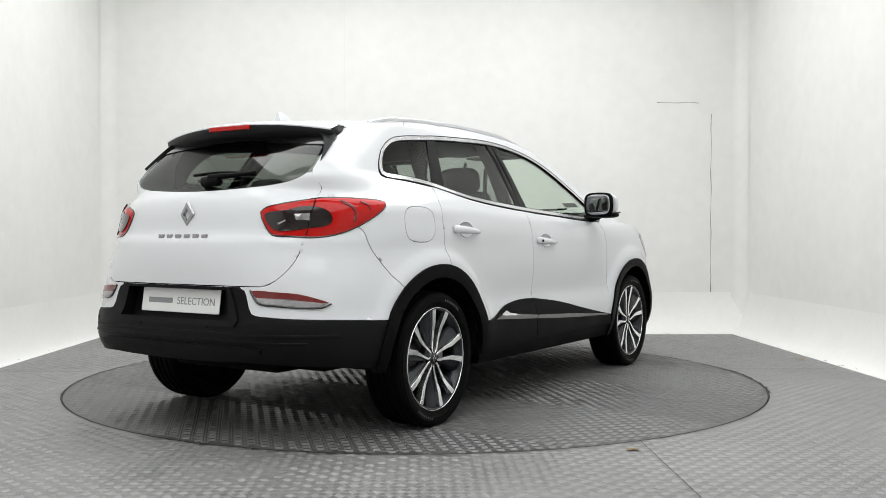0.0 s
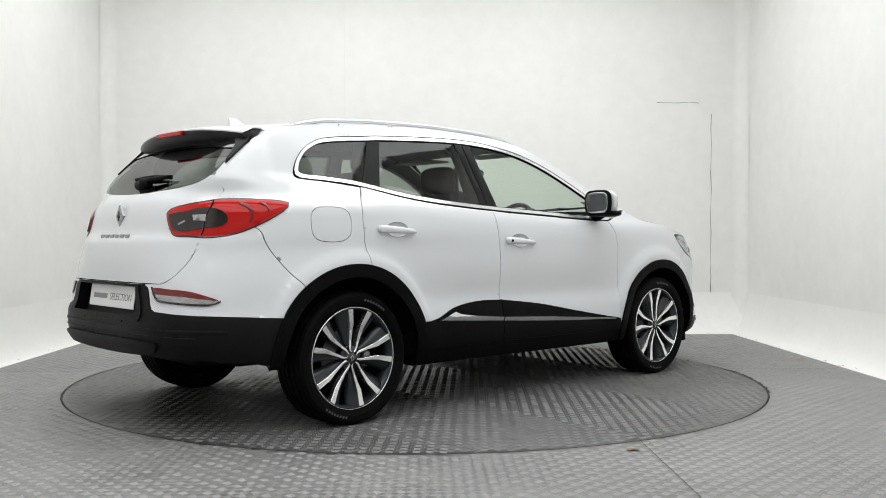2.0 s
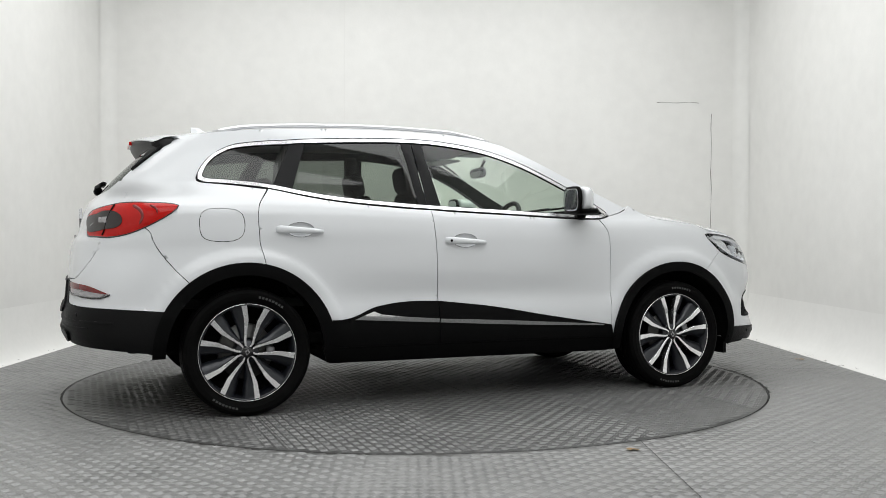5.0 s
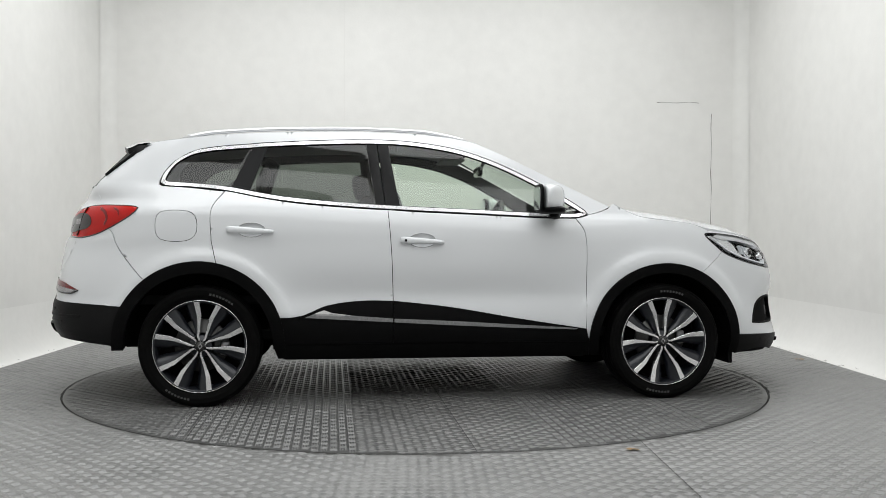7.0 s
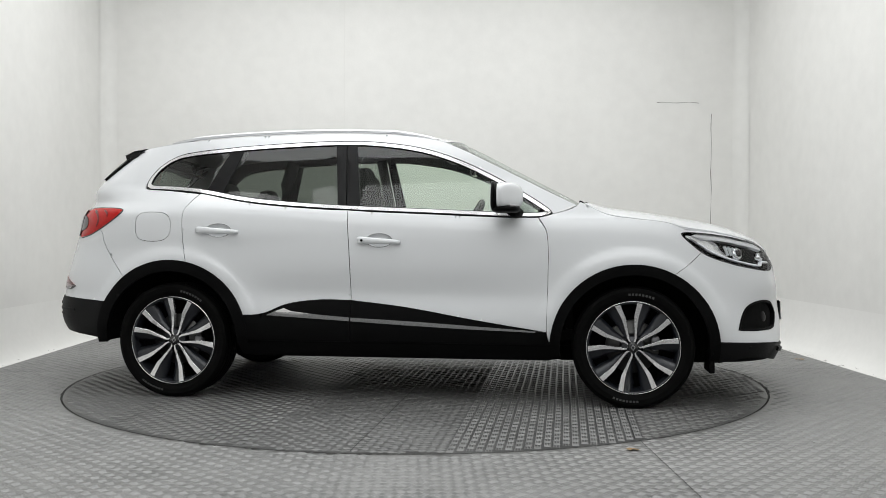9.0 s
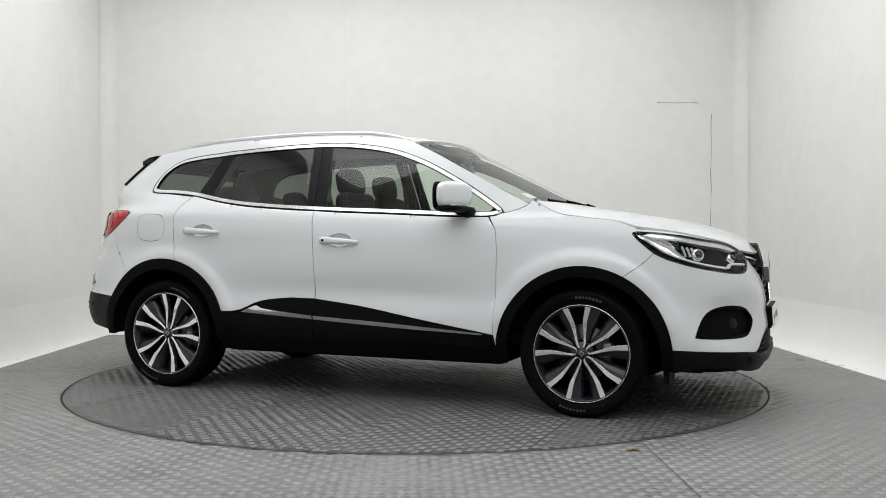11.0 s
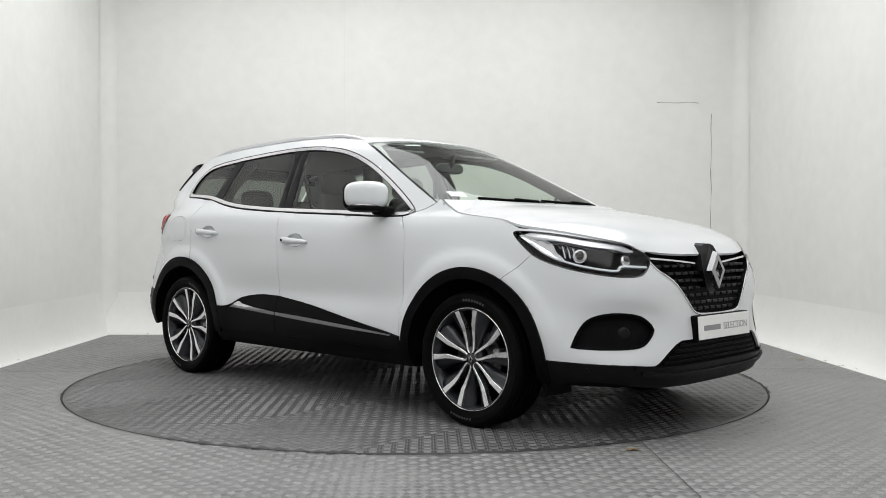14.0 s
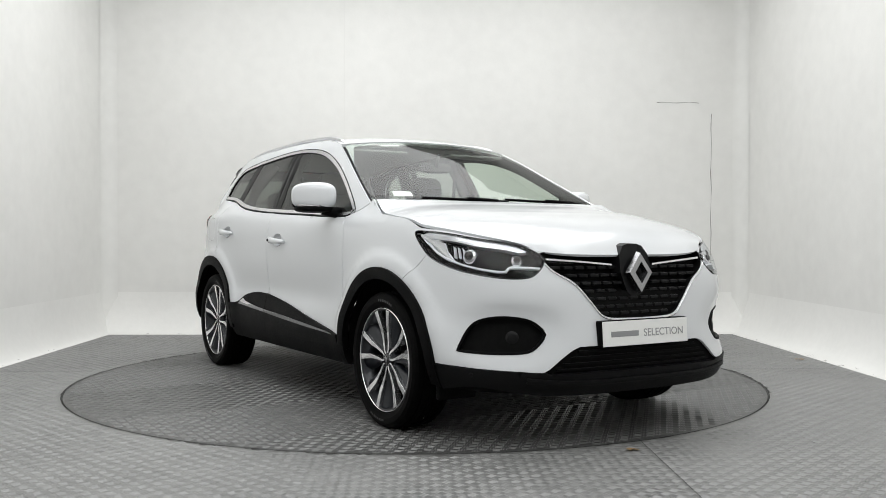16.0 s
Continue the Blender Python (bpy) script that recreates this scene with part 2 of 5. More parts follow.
def studs(name, inside, pitch, size, turn_of, material, seed, z0, spread, jitter=0.0):
    """Raised tread bars of a chequer plate, alternating in direction, all in one mesh."""
    rng = np.random.default_rng(seed)
    x0, x1, y0, y1 = spread
    gx, gy = np.meshgrid(np.arange(x0, x1, pitch), np.arange(y0, y1, pitch))
    ij = np.indices(gx.shape)
    alt = ((ij[0] + ij[1]) % 2).ravel()
    p = np.stack([gx.ravel(), gy.ravel()], 1)
    plate, base, keep = turn_of(p)
    c, s = np.cos(base), np.sin(base)
    q = np.stack([c * p[:, 0] - s * p[:, 1], s * p[:, 0] + c * p[:, 1]], 1)
    ok = inside(q) & keep
    q, alt, base = q[ok], alt[ok], base[ok]
    if isinstance(plate, np.ndarray):
        base = base + (plate[ok] % 2) * math.pi / 4
    ang = base + np.where(alt > 0, math.pi / 4, -math.pi / 4)
    # three short parallel bars make one cell of the pattern
    n = len(q)
    L, Wd, H = size
    bar = np.array([(-L, -Wd, 0), (L, -Wd, 0), (L, Wd, 0), (-L, Wd, 0), (-0.75 * L, 0, H), (0.75 * L, 0, H)])
    prof = np.concatenate([bar + (0, k * pitch * 0.29, 0) for k in (-1, 0, 1)])
    c, s = np.cos(ang)[:, None], np.sin(ang)[:, None]
    hh = (0.6 + 0.7 * rng.random(n))[:, None]
    v = np.stack([q[:, :1] + c * prof[:, 0] - s * prof[:, 1], q[:, 1:] + s * prof[:, 0] + c * prof[:, 1], z0 + prof[:, 2] * hh], 2).reshape(-1, 3)
    f = np.array([(0, 1, 5), (0, 5, 4), (2, 3, 4), (2, 4, 5), (1, 2, 5), (3, 0, 4)])
    faces = (f[None] + 6 * np.arange(3 * n)[:, None, None]).reshape(-1, 3)
    me = bpy.data.meshes.new(name)
    me.from_pydata(v.tolist(), [], faces.tolist())
    me.materials.append(material)
    return new(name, me)


def disc_mesh(bm, r0, r1, z0, z1, seg=160):
    v = [[bm.verts.new((r * math.cos(k * 2 * math.pi / seg), r * math.sin(k * 2 * math.pi / seg), z)) for k in range(seg)] for r, z in ((r0, z0), (r0, z1), (r1, z1), (r1, z0))]
    for i in range(3):
        for k in range(seg):
            bm.faces.new((v[i][k], v[i][(k + 1) % seg], v[i + 1][(k + 1) % seg], v[i + 1][k]))
    return bm


# floor around the table, with a round hole for it
def floor():
    bm = bmesh.new()
    seg = 160
    inner, outer = [], []
    for k in range(seg):
        a = k * 2 * math.pi / seg
        c, s = math.cos(a), math.sin(a)
        sx = (FX1 + 0.02 if c > 0 else FX0 - 0.02) / c if abs(c) > 1e-6 else 1e9
        sy = (FY1 + 0.02 if s > 0 else FY0) / s if abs(s) > 1e-6 else 1e9
        d = min(sx, sy)
        inner.append(bm.verts.new((c * (R + 0.003), s * (R + 0.003), 0)))
        outer.append(bm.verts.new((c * d, s * d, 0)))
    for k in range(seg):
        j = (k + 1) % seg
        bm.faces.new((inner[k], outer[k], outer[j], inner[j]))
    low = [bm.verts.new((v.co.x, v.co.y, -0.05)) for v in inner]
    for k in range(seg):
        j = (k + 1) % seg
        bm.faces.new((inner[j], low[j], low[k], inner[k]))
    # fill the two corners cut off by the straight rays
    for cx, cy in ((FX0 - 0.02, FY1 + 0.02), (FX1 + 0.02, FY1 + 0.02), (FX0 - 0.02, FY0), (FX1 + 0.02, FY0)):
        near = sorted(outer, key=lambda v: (v.co.x - cx) ** 2 + (v.co.y - cy) ** 2)[:2]
        a = bm.verts.new((cx, cy, 0))
        f = bm.faces.new((near[0], near[1], a))
    bm.normal_update()
    for f in bm.faces:
        if abs(f.normal.z) > 0.5 and f.normal.z < 0:
            f.normal_flip()
    ob = tagged(mesh_ob("floor", bm, M_FLOOR), "worn grey steel chequer-plate floor", "", "", "structure")
    pit = bmesh.new()
    bmesh.ops.create_circle(pit, cap_ends=True, segments=96, radius=R + 0.05, matrix=Matrix.Translation((0, 0, -0.05)))
    tagged(mesh_ob("floor_pit", pit, M_GROOVE), "dark gap round the turntable", "", "", "structure")
    return ob


floor_ob = floor()


def floor_turn(p):
    n = len(p)
    return 0, np.full(n, 0.0), np.ones(n, bool)


def floor_in(q):
    d = np.hypot(q[:, 0], q[:, 1])
    return d > R + 0.03


st = studs("tread_pattern", floor_in, 0.044, (0.0165, 0.0044, 0.0024), floor_turn, M_STUD, 5, 0.0, (FX0 + 0.03, FX1 - 0.03, -4.7, FY1 - 0.03))
st.parent = floor_ob
tagged(st, "raised steel tread bars", kind="stuff")


def strip_on_floor(name, a, b, w, parent, z=0.0008, material=None):
    a, b = Vector((*a, z)), Vector((*b, z))
    s = (b - a).normalized().cross(Vector((0, 0, 1))) * w / 2
    bm = bmesh.new()
    vs = [bm.verts.new(v) for v in (a - s, b - s, b + s, a + s)]
    f = bm.faces.new(vs)
    bm.normal_update()
    if f.normal.z < 0:
        f.normal_flip()
    ob = mesh_ob(name, bm, material or M_GROOVE)
    ob.parent = parent
    return ob


strip_on_floor("plate_joint", (1.02, -1.985), (1.0, -4.6), 0.003, floor_ob, 0.0034)
strip_on_floor("plate_joint", (2.22, 0.35), (3.0, 0.35), 0.005, floor_ob, 0.0034)
strip_on_floor("plate_joint", (-2.2, 0.3), (-3.0, 0.3), 0.005, floor_ob, 0.0034)

# the turning table
table = new("turntable")
tagged(table, "round steel chequer-plate turntable flush with the floor", "turntable")
bm = bmesh.new()
disc_mesh(bm, 0.001, R - 0.003, -0.04, 0.0)
# part of the car's shade is put into this deck's colour
deck = part("deck", bm, M_DISC_SHADED, table)


def disc_turn(p):
    # plates laid in strips, each turned its own way
    k = np.floor((p[:, 0] + 2.25) / 0.9).astype(int)
    return k, np.zeros(len(p)), np.ones(len(p), bool)


def disc_in(q):
    return np.hypot(q[:, 0], q[:, 1]) < R - 0.03


st = studs("tread_pattern", disc_in, 0.042, (0.0165, 0.0044, 0.0027), disc_turn, M_STUD_SHADED, 7, 0.0, (-2.25, 2.25, -2.25, 2.25))
st.parent = table
tagged(st, "raised steel tread bars", kind="stuff")
for x in (-1.25, 0.05, 1.3):
    h = math.sqrt((R - 0.03) ** 2 - x * x)
    strip_on_floor("plate_joint", (x, -h), (x, h), 0.003, table, 0.0038)
bm = bmesh.new()
disc_mesh(bm, R - 0.0028, R - 0.0004, -0.04, 0.0008)
part("rim_edge", bm, M_GROOVE, table)


def rim_grime():
    """Ragged dirt caught along the gap, on the floor's side of it."""
    rng = np.random.default_rng(21)
    n = 720
    a = np.arange(n) * 2 * math.pi / n
    lump = np.clip(np.sin(a * 3 + 1.0) + 0.8 * np.sin(a * 7 + 2.2) + 0.6 * np.sin(a * 17), 0, 2)
    w = 0.004 + (0.016 * lump + 0.004) * rng.random(n) ** 2
    bm = bmesh.new()
    rows_ = [[bm.verts.new((r * math.cos(t), r * math.sin(t), 0.0016)) for t, r in zip(a, rr)] for rr in (np.full(n, R + 0.0032), R + 0.0032 + w)]
    for k in range(n):
        j = (k + 1) % n
        bm.faces.new((rows_[0][k], rows_[1][k], rows_[1][j], rows_[0][j]))
    ob = mesh_ob("rim_dirt", bm, M_GRIME)
    ob.parent = floor_ob
    return tagged(ob, "dark dirt along the turntable's gap", kind="stuff")


rim_grime()


def specks():
    """Loose grit and chips trodden into the plates."""
    rng = np.random.default_rng(4)
    bm = bmesh.new()
    for k in range(240):
        x, y = rng.uniform(FX0, FX1), rng.uniform(-3.4, FY1)
        r = 0.0015 + 0.004 * rng.random() ** 3
        vs = [bm.verts.new((x + r * rng.uniform(0.5, 1.2) * math.cos(t), y + r * rng.uniform(0.5, 1.2) * math.sin(t), 0.0026)) for t in np.arange(6) * math.pi / 3]
        c = bm.verts.new((x, y, 0.0026 + r * 0.3))
        for i in range(6):
            if math.hypot(x, y) > R + 0.02:
                bm.faces.new((vs[i], vs[(i + 1) % 6], c))
    bmesh.ops.delete(bm, geom=[v for v in bm.verts if not v.link_faces], context="VERTS")
    ob = mesh_ob("floor_grit", bm, M_GRIME)
    ob.parent = floor_ob
    return tagged(ob, "dark grit scattered over the plate floor", kind="stuff")


specks()


# marks on the back wall
def wall_mark(name, pts, w, material, label):
    bm = bmesh.new()
    y = FY1 + COVE_D - 0.0015
    prev = None
    for i, (x, z) in enumerate(pts):
        ww = w * (0.6 + 0.4 * math.sin(i * 1.7 + 1))
        cur = [bm.verts.new((x - ww, y, z)), bm.verts.new((x + ww, y, z))] if abs(pts[0][0] - pts[-1][0]) < abs(pts[0][1] - pts[-1][1]) else [bm.verts.new((x, y, z - ww)), bm.verts.new((x, y, z + ww))]
        if prev:
            bm.faces.new((prev[0], prev[1], cur[1], cur[0]))
        prev = cur
    return tagged(mesh_ob(name, bm, material), label, "crack", kind="structure")


wall_mark("wall_crack", [(2.955 + 0.004 * math.sin(i * 2.1), 0.40 + 1.80 * i / 12) for i in range(13)], 0.0035, M_CRACK, "thin dark vertical crack in the white wall")
wall_mark("wall_crack", [(2.40 + 0.43 * i / 8, 2.315 + 0.004 * math.sin(i * 1.3)) for i in range(9)], 0.003, M_CRACK, "thin horizontal crack in the white wall")
wall_mark("wall_joint", [(-0.75 + 0.001 * math.sin(i), 0.42 + 3.4 * i / 6) for i in range(7)], 0.002, M_LINE, "faint vertical joint in the white wall")


def leaf(x, y, r, material, name, label, cat, seed):
    rng = random.Random(seed)
    bm = bmesh.new()
    c = bm.verts.new((x, y, 0.010))
    n = 11
    vs = [bm.verts.new((x + r * rng.uniform(0.5, 1.2) * math.cos(k * 2 * math.pi / n) * 1.3, y + r * rng.uniform(0.5, 1.1) * math.sin(k * 2 * math.pi / n), 0.003 + 0.008 * rng.random())) for k in range(n)]
    for k in range(n):
        bm.faces.new((c, vs[k], vs[(k + 1) % n]))
    return tagged(mesh_ob(name, bm, material), label, cat)


leaf(0.94, -2.165, 0.028, M_LEAF, "dry_leaf", "small dry brown leaf lying on the plate floor", "leaf", 3)
leaf(2.95, 0.85, 0.03, M_LEAF, "dry_leaf", "small dark scrap lying on the plate floor", "leaf", 4)


def scuffs():
    """Small dark scrapes low on the cove, where tyres and shoes have touched it."""
    rng = random.Random(11)
    bm = bmesh.new()
    for k in range(70):
        side, y = rng.choice(("e", "e", "w", "n")), rng.uniform(-1.2, 2.6)
        t = rng.uniform(0.02, 0.30) ** 1.4
        a = t * math.pi / 2
        d, z = math.sin(a) ** 1.1, COVE_H * (1 - math.cos(a)) ** 1.15 + 0.004
        L, h = rng.uniform(0.004, 0.03), rng.uniform(0.0006, 0.0022)
        if side == "n":
            x = rng.uniform(-2.8, 2.9)
            vs = [(x - L, FY1 + d * COVE_D - 0.003, z), (x + L, FY1 + d * COVE_D - 0.003, z), (x + L, FY1 + d * COVE_D - 0.003, z + h), (x - L, FY1 + d * COVE_D - 0.003, z + h)]
        else:
            x = FX1 + d * COVE_E - 0.003 if side == "e" else FX0 - d * COVE_W + 0.003
            vs = [(x, y - L, z), (x, y + L, z), (x, y + L * 0.7, z + h), (x, y - L * 0.9, z + h)]
        bm.faces.new([bm.verts.new(v) for v in vs])
    return tagged(mesh_ob("scuffing", bm, M_CRACK), "small dark scrapes on the white cove skirting", "scuffs", kind="stuff")


scuffs()


# ---- the car: its body surface ----
# x forward, y to its left, z up, from the middle between the axles on the ground.
HUB_F, HUB_R, HUB_Z = 1.323, -1.323, 0.332
XSF, XSR, NF, ARC = 1.0, -1.0, 4.0, 1.2
END = ARC * math.pi / 2
FOG_A = 2.07
W_KNOTS = [(0.15, 0.76), (0.22, 0.82), (0.30, 0.868), (0.40, 0.885), (0.50, 0.882), (0.62, 0.868), (0.80, 0.874), (0.92, 0.870), (1.0, 0.858), (1.05, 0.838),
           (1.08, 0.812), (1.11, 0.797), (1.2, 0.757), (1.3, 0.710), (1.4, 0.660), (1.47, 0.617), (1.52, 0.575), (1.6, 0.50)]
XF_KNOTS = [(0.15, 2.10), (0.22, 2.16), (0.31, 2.203), (0.36, 2.210), (0.44, 2.212), (0.58, 2.195), (0.70, 2.18), (0.80, 2.15), (0.87, 2.11), (0.94, 2.04), (1.0, 1.97), (1.15, 1.9)]
XR_KNOTS = [(0.15, -2.00), (0.25, -2.08), (0.32, -2.145), (0.40, -2.205), (0.45, -2.226), (0.54, -2.230), (0.60, -2.212), (0.70, -2.203), (0.80, -2.198), (0.885, -2.186), (0.925, -2.174), (0.95, -2.153),
            (1.06, -2.125), (1.12, -2.10), (1.17, -2.05), (1.25, -1.975), (1.33, -1.895), (1.39, -1.83), (1.47, -1.73), (1.52, -1.65), (1.6, -1.5)]
BELT = [(-1.7, 1.24), (-1.54, 1.235), (-1.21, 1.202), (-0.84, 1.140), (-0.45, 1.108), (-0.13, 1.092), (0.2, 1.080), (0.52, 1.066), (0.86, 1.066)]


def belt(x):
    return spline(BELT, x)


def smooth(a, b, v):
    t = np.clip((v - a) / (b - a), 0, 1)
    return t * t * (3 - 2 * t)


def tail_power(z):
    """How square the tail's corners are: square at the bumper, round at the lamps, sharp at the cabin."""
    return 4.2 - 0.90 * smooth(0.60, 0.90, z) + 4.20 * smooth(1.13, 1.28, z)


def half_width(x, z):
    ze = z - (belt(x) - 1.075) * smooth(0.75, 1.06, z)
    w = spline(W_KNOTS, ze)
    w = w - 0.112 * np.clip((-x - 0.45) / 1.15, 0, 1.05) ** 1.3 * smooth(1.06, 1.22, z)
    for hx in (HUB_F, HUB_R):                    # flared wheel arches
        r = np.hypot(x - hx, z - HUB_Z)
        w = w + 0.020 * np.exp(-((r - 0.45) / 0.10) ** 2) * smooth(0.2, 0.5, z) + 0.011 * (1 - smooth(0.512, 0.548, r)) * smooth(0.40, 0.62, z)
    w = w - 0.012 * np.exp(-((z - 0.61) / 0.09) ** 2) * smooth(-0.95, -0.5, x) * (1 - smooth(0.4, 0.85, x))
    w = w + 0.005 * smooth(0.88, 0.955, z) * (1 - smooth(0.955, 1.06, z)) * (1 - smooth(-1.1, -0.3, x))
    return w


def wrap(a, z):
    """The body's skin. a runs along it from the tail's middle over the right flank to the nose's middle, and on round the left."""
    a, z = np.asarray(a, float), np.asarray(z, float)
    full = XSF + END
    left_f, left_r = a > full, a < XSR - END
    b = np.where(left_f, 2 * full - a, np.where(left_r, 2 * (XSR - END) - a, a))
    sgn = np.where(left_f | left_r, -1.0, 1.0)
    pf, pr = np.clip((b - XSF) / ARC, 0, math.pi / 2), np.clip((XSR - b) / ARC, 0, math.pi / 2)
    rf = (np.cos(pf) ** NF + np.sin(pf) ** NF) ** (-1 / NF)
    nr = tail_power(z)
    rr = (np.cos(pr) ** nr + np.sin(pr) ** nr) ** (-1 / nr)
    dip = 1 - 0.026 * np.exp(-(((b - FOG_A) / 0.26) ** 2 + ((z - 0.505) / 0.125) ** 2) ** 2)      # hollow round each fog lamp
    rf = rf * np.where(b > XSF, dip, 1.0)
    x = np.where(b > XSF, XSF + (spline(XF_KNOTS, z) - XSF) * rf * np.sin(pf), np.where(b < XSR, XSR + (spline(XR_KNOTS, z) - XSR) * rr * np.sin(pr), b))
    k = np.where(b > XSF, rf * np.cos(pf), np.where(b < XSR, rr * np.cos(pr), 1.0))
    return np.stack([x, -sgn * half_width(x, z) * k, z], -1)


def S(x, z):
    """Place on the skin from the side: along and up."""
    if x > XSF:
        q = min(0.9999, (x - XSF) / (float(spline(XF_KNOTS, z)) - XSF))
        return (XSF + ARC * math.atan2(q, (1 - q ** NF) ** (1 / NF)), z)
    if x < XSR:
        q = min(0.9999, (XSR - x) / (XSR - float(spline(XR_KNOTS, z))))
        n = float(tail_power(z))
        return (XSR - ARC * math.atan2(q, (1 - q ** n) ** (1 / n)), z)
    return (x, z)


def _across(y, z, front):
    n, xs = (NF, XSF) if front else (float(tail_power(z)), XSR)
    xe = float(spline(XF_KNOTS if front else XR_KNOTS, z))
    lo, hi = 0.0, math.pi / 2
    for _ in range(40):
        p = (lo + hi) / 2
        r = (math.cos(p) ** n + math.sin(p) ** n) ** (-1 / n)
        if half_width(xs + (xe - xs) * r * math.sin(p), z) * r * math.cos(p) > abs(y):
            lo = p
        else:
            hi = p
    a = ARC * lo
    if front:
        return XSF + a if y < 0 else 2 * (XSF + END) - (XSF + a)
    return XSR - a if y < 0 else 2 * (XSR - END) - (XSR - a)


def F(y, z):
    """Place on the skin from the front: across and up."""
    return (_across(y, z, True), z)


def B(y, z):
    """Place on the skin from behind: across and up."""
    return (_across(y, z, False), z)


def loft(rows, power=2.4):
    """A cross-car surface between mirrored edges. rows: (x, z, bow forward, bow up); the chart is (row, -1 right .. 1 left)."""
    us = list(range(len(rows)))
    kn = [[(u, r[i]) for u, r in zip(us, rows)] for i in range(4)]
    def chart(u, v):
        u, v = np.asarray(u, float), np.asarray(v, float)
        x, z, bx, bz = (spline(k, u) for k in kn)
        edge = wrap(np.array([S(float(p), float(q))[0] for p, q in zip(np.ravel(x), np.ravel(z))]).reshape(np.shape(x)), z)
        c = 1 - np.abs(v) ** power
        return np.stack([edge[..., 0] + bx * c, -edge[..., 1] * v, z + bz * c], -1)
    return chart


BONNET_ROWS = [(2.075, 0.874, 0.070, -0.018), (2.02, 0.908, 0.055, 0.014), (1.9, 0.943, 0.03, 0.044), (1.75, 0.972, 0.015, 0.062), (1.6, 0.994, 0.0, 0.068), (1.5, 1.022, 0.0, 0.056),
               (1.34, 1.042, 0.0, 0.060), (1.2, 1.062, 0.02, 0.058), (1.12, 1.095, 0.05, 0.034), (1.045, 1.138, 0.085, -0.002)]
SCREEN_ROWS = [(1.02, 1.112, 0.085, 0.0), (0.93, 1.164, 0.085, 0.004), (0.78, 1.240, 0.08, 0.010), (0.6, 1.332, 0.075, 0.016), (0.4, 1.434, 0.07, 0.024), (0.26, 1.498, 0.065, 0.032)]
ROOF_ROWS = [(0.25, 1.502, 0.065, 0.034), (0.12, 1.531, 0.05, 0.036), (-0.1, 1.555, 0.03, 0.036), (-0.5, 1.564, 0.0, 0.036), (-0.9, 1.554, 0.0, 0.036), (-1.3, 1.526, -0.01, 0.036), (-1.55, 1.497, -0.03, 0.036), (-1.66, 1.482, -0.06, 0.034)]
bonnet_chart, screen_chart, roof_chart = loft(BONNET_ROWS, 4.0), loft(SCREEN_ROWS), loft(ROOF_ROWS)


# ---- panels cut from a chart ----
def outline(pts, step=0.025, closed=True):
    """A smooth outline through points; a point with a third value is a sharp corner."""
    P = [np.array(p[:2], float) for p in pts]
    sharp = [len(p) > 2 for p in pts]
    n = len(P)
    out = []
    for i in range(n if closed else n - 1):
        p1, p2 = P[i], P[(i + 1) % n]
        p0 = P[i - 1] if (closed or i) and not sharp[i] else p1 * 2 - p2
        p3 = P[(i + 2) % n] if (closed or i + 2 < n) and not sharp[(i + 1) % n] else p2 * 2 - p1
        L = np.linalg.norm(p2 - p1)
        if L < 1e-6:
            continue
        t1 = (p2 - p0) / (np.linalg.norm(p1 - p0) + L) * L
        t2 = (p3 - p1) / (np.linalg.norm(p3 - p2) + L) * L
        if sharp[i] and sharp[(i + 1) % n]:
            t1 = t2 = p2 - p1
        k = max(1, int(round(L / step)))
        for j in range(k):
            t = j / k
            out.append(p1 * (1 + 2 * t) * (1 - t) ** 2 + p2 * t * t * (3 - 2 * t) + t1 * t * (1 - t) ** 2 - t2 * t * t * (1 - t))
    if not closed:
        out.append(P[-1])
    return np.array(out)


def ring(cx, cz, r, a0=0, a1=360, n=64):
    return [(cx + r * math.cos(radians(a)), cz + r * math.sin(radians(a))) for a in np.linspace(a0, a1, n, endpoint=a1 - a0 < 360)]


def within(poly, p):
    x, y = p[:, 0][:, None], p[:, 1][:, None]
    x0, y0 = poly[:, 0], poly[:, 1]
    x1, y1 = np.roll(x0, -1), np.roll(y0, -1)
    hit = ((y0 > y) != (y1 > y)) & (x < (x1 - x0) * (y - y0) / np.where(y1 == y0, 1e-12, y1 - y0) + x0)
    return hit.sum(1) % 2 == 1


from mathutils.geometry import delaunay_2d_cdt


def normal_at(chart, uv, flip):
    e = 1e-3
    n = np.cross(chart(uv[:, 0] + e, uv[:, 1]) - chart(uv[:, 0] - e, uv[:, 1]), chart(uv[:, 0], uv[:, 1] + e) - chart(uv[:, 0], uv[:, 1] - e))
    n /= np.linalg.norm(n, axis=1)[:, None] + 1e-12
    return -n if flip else n


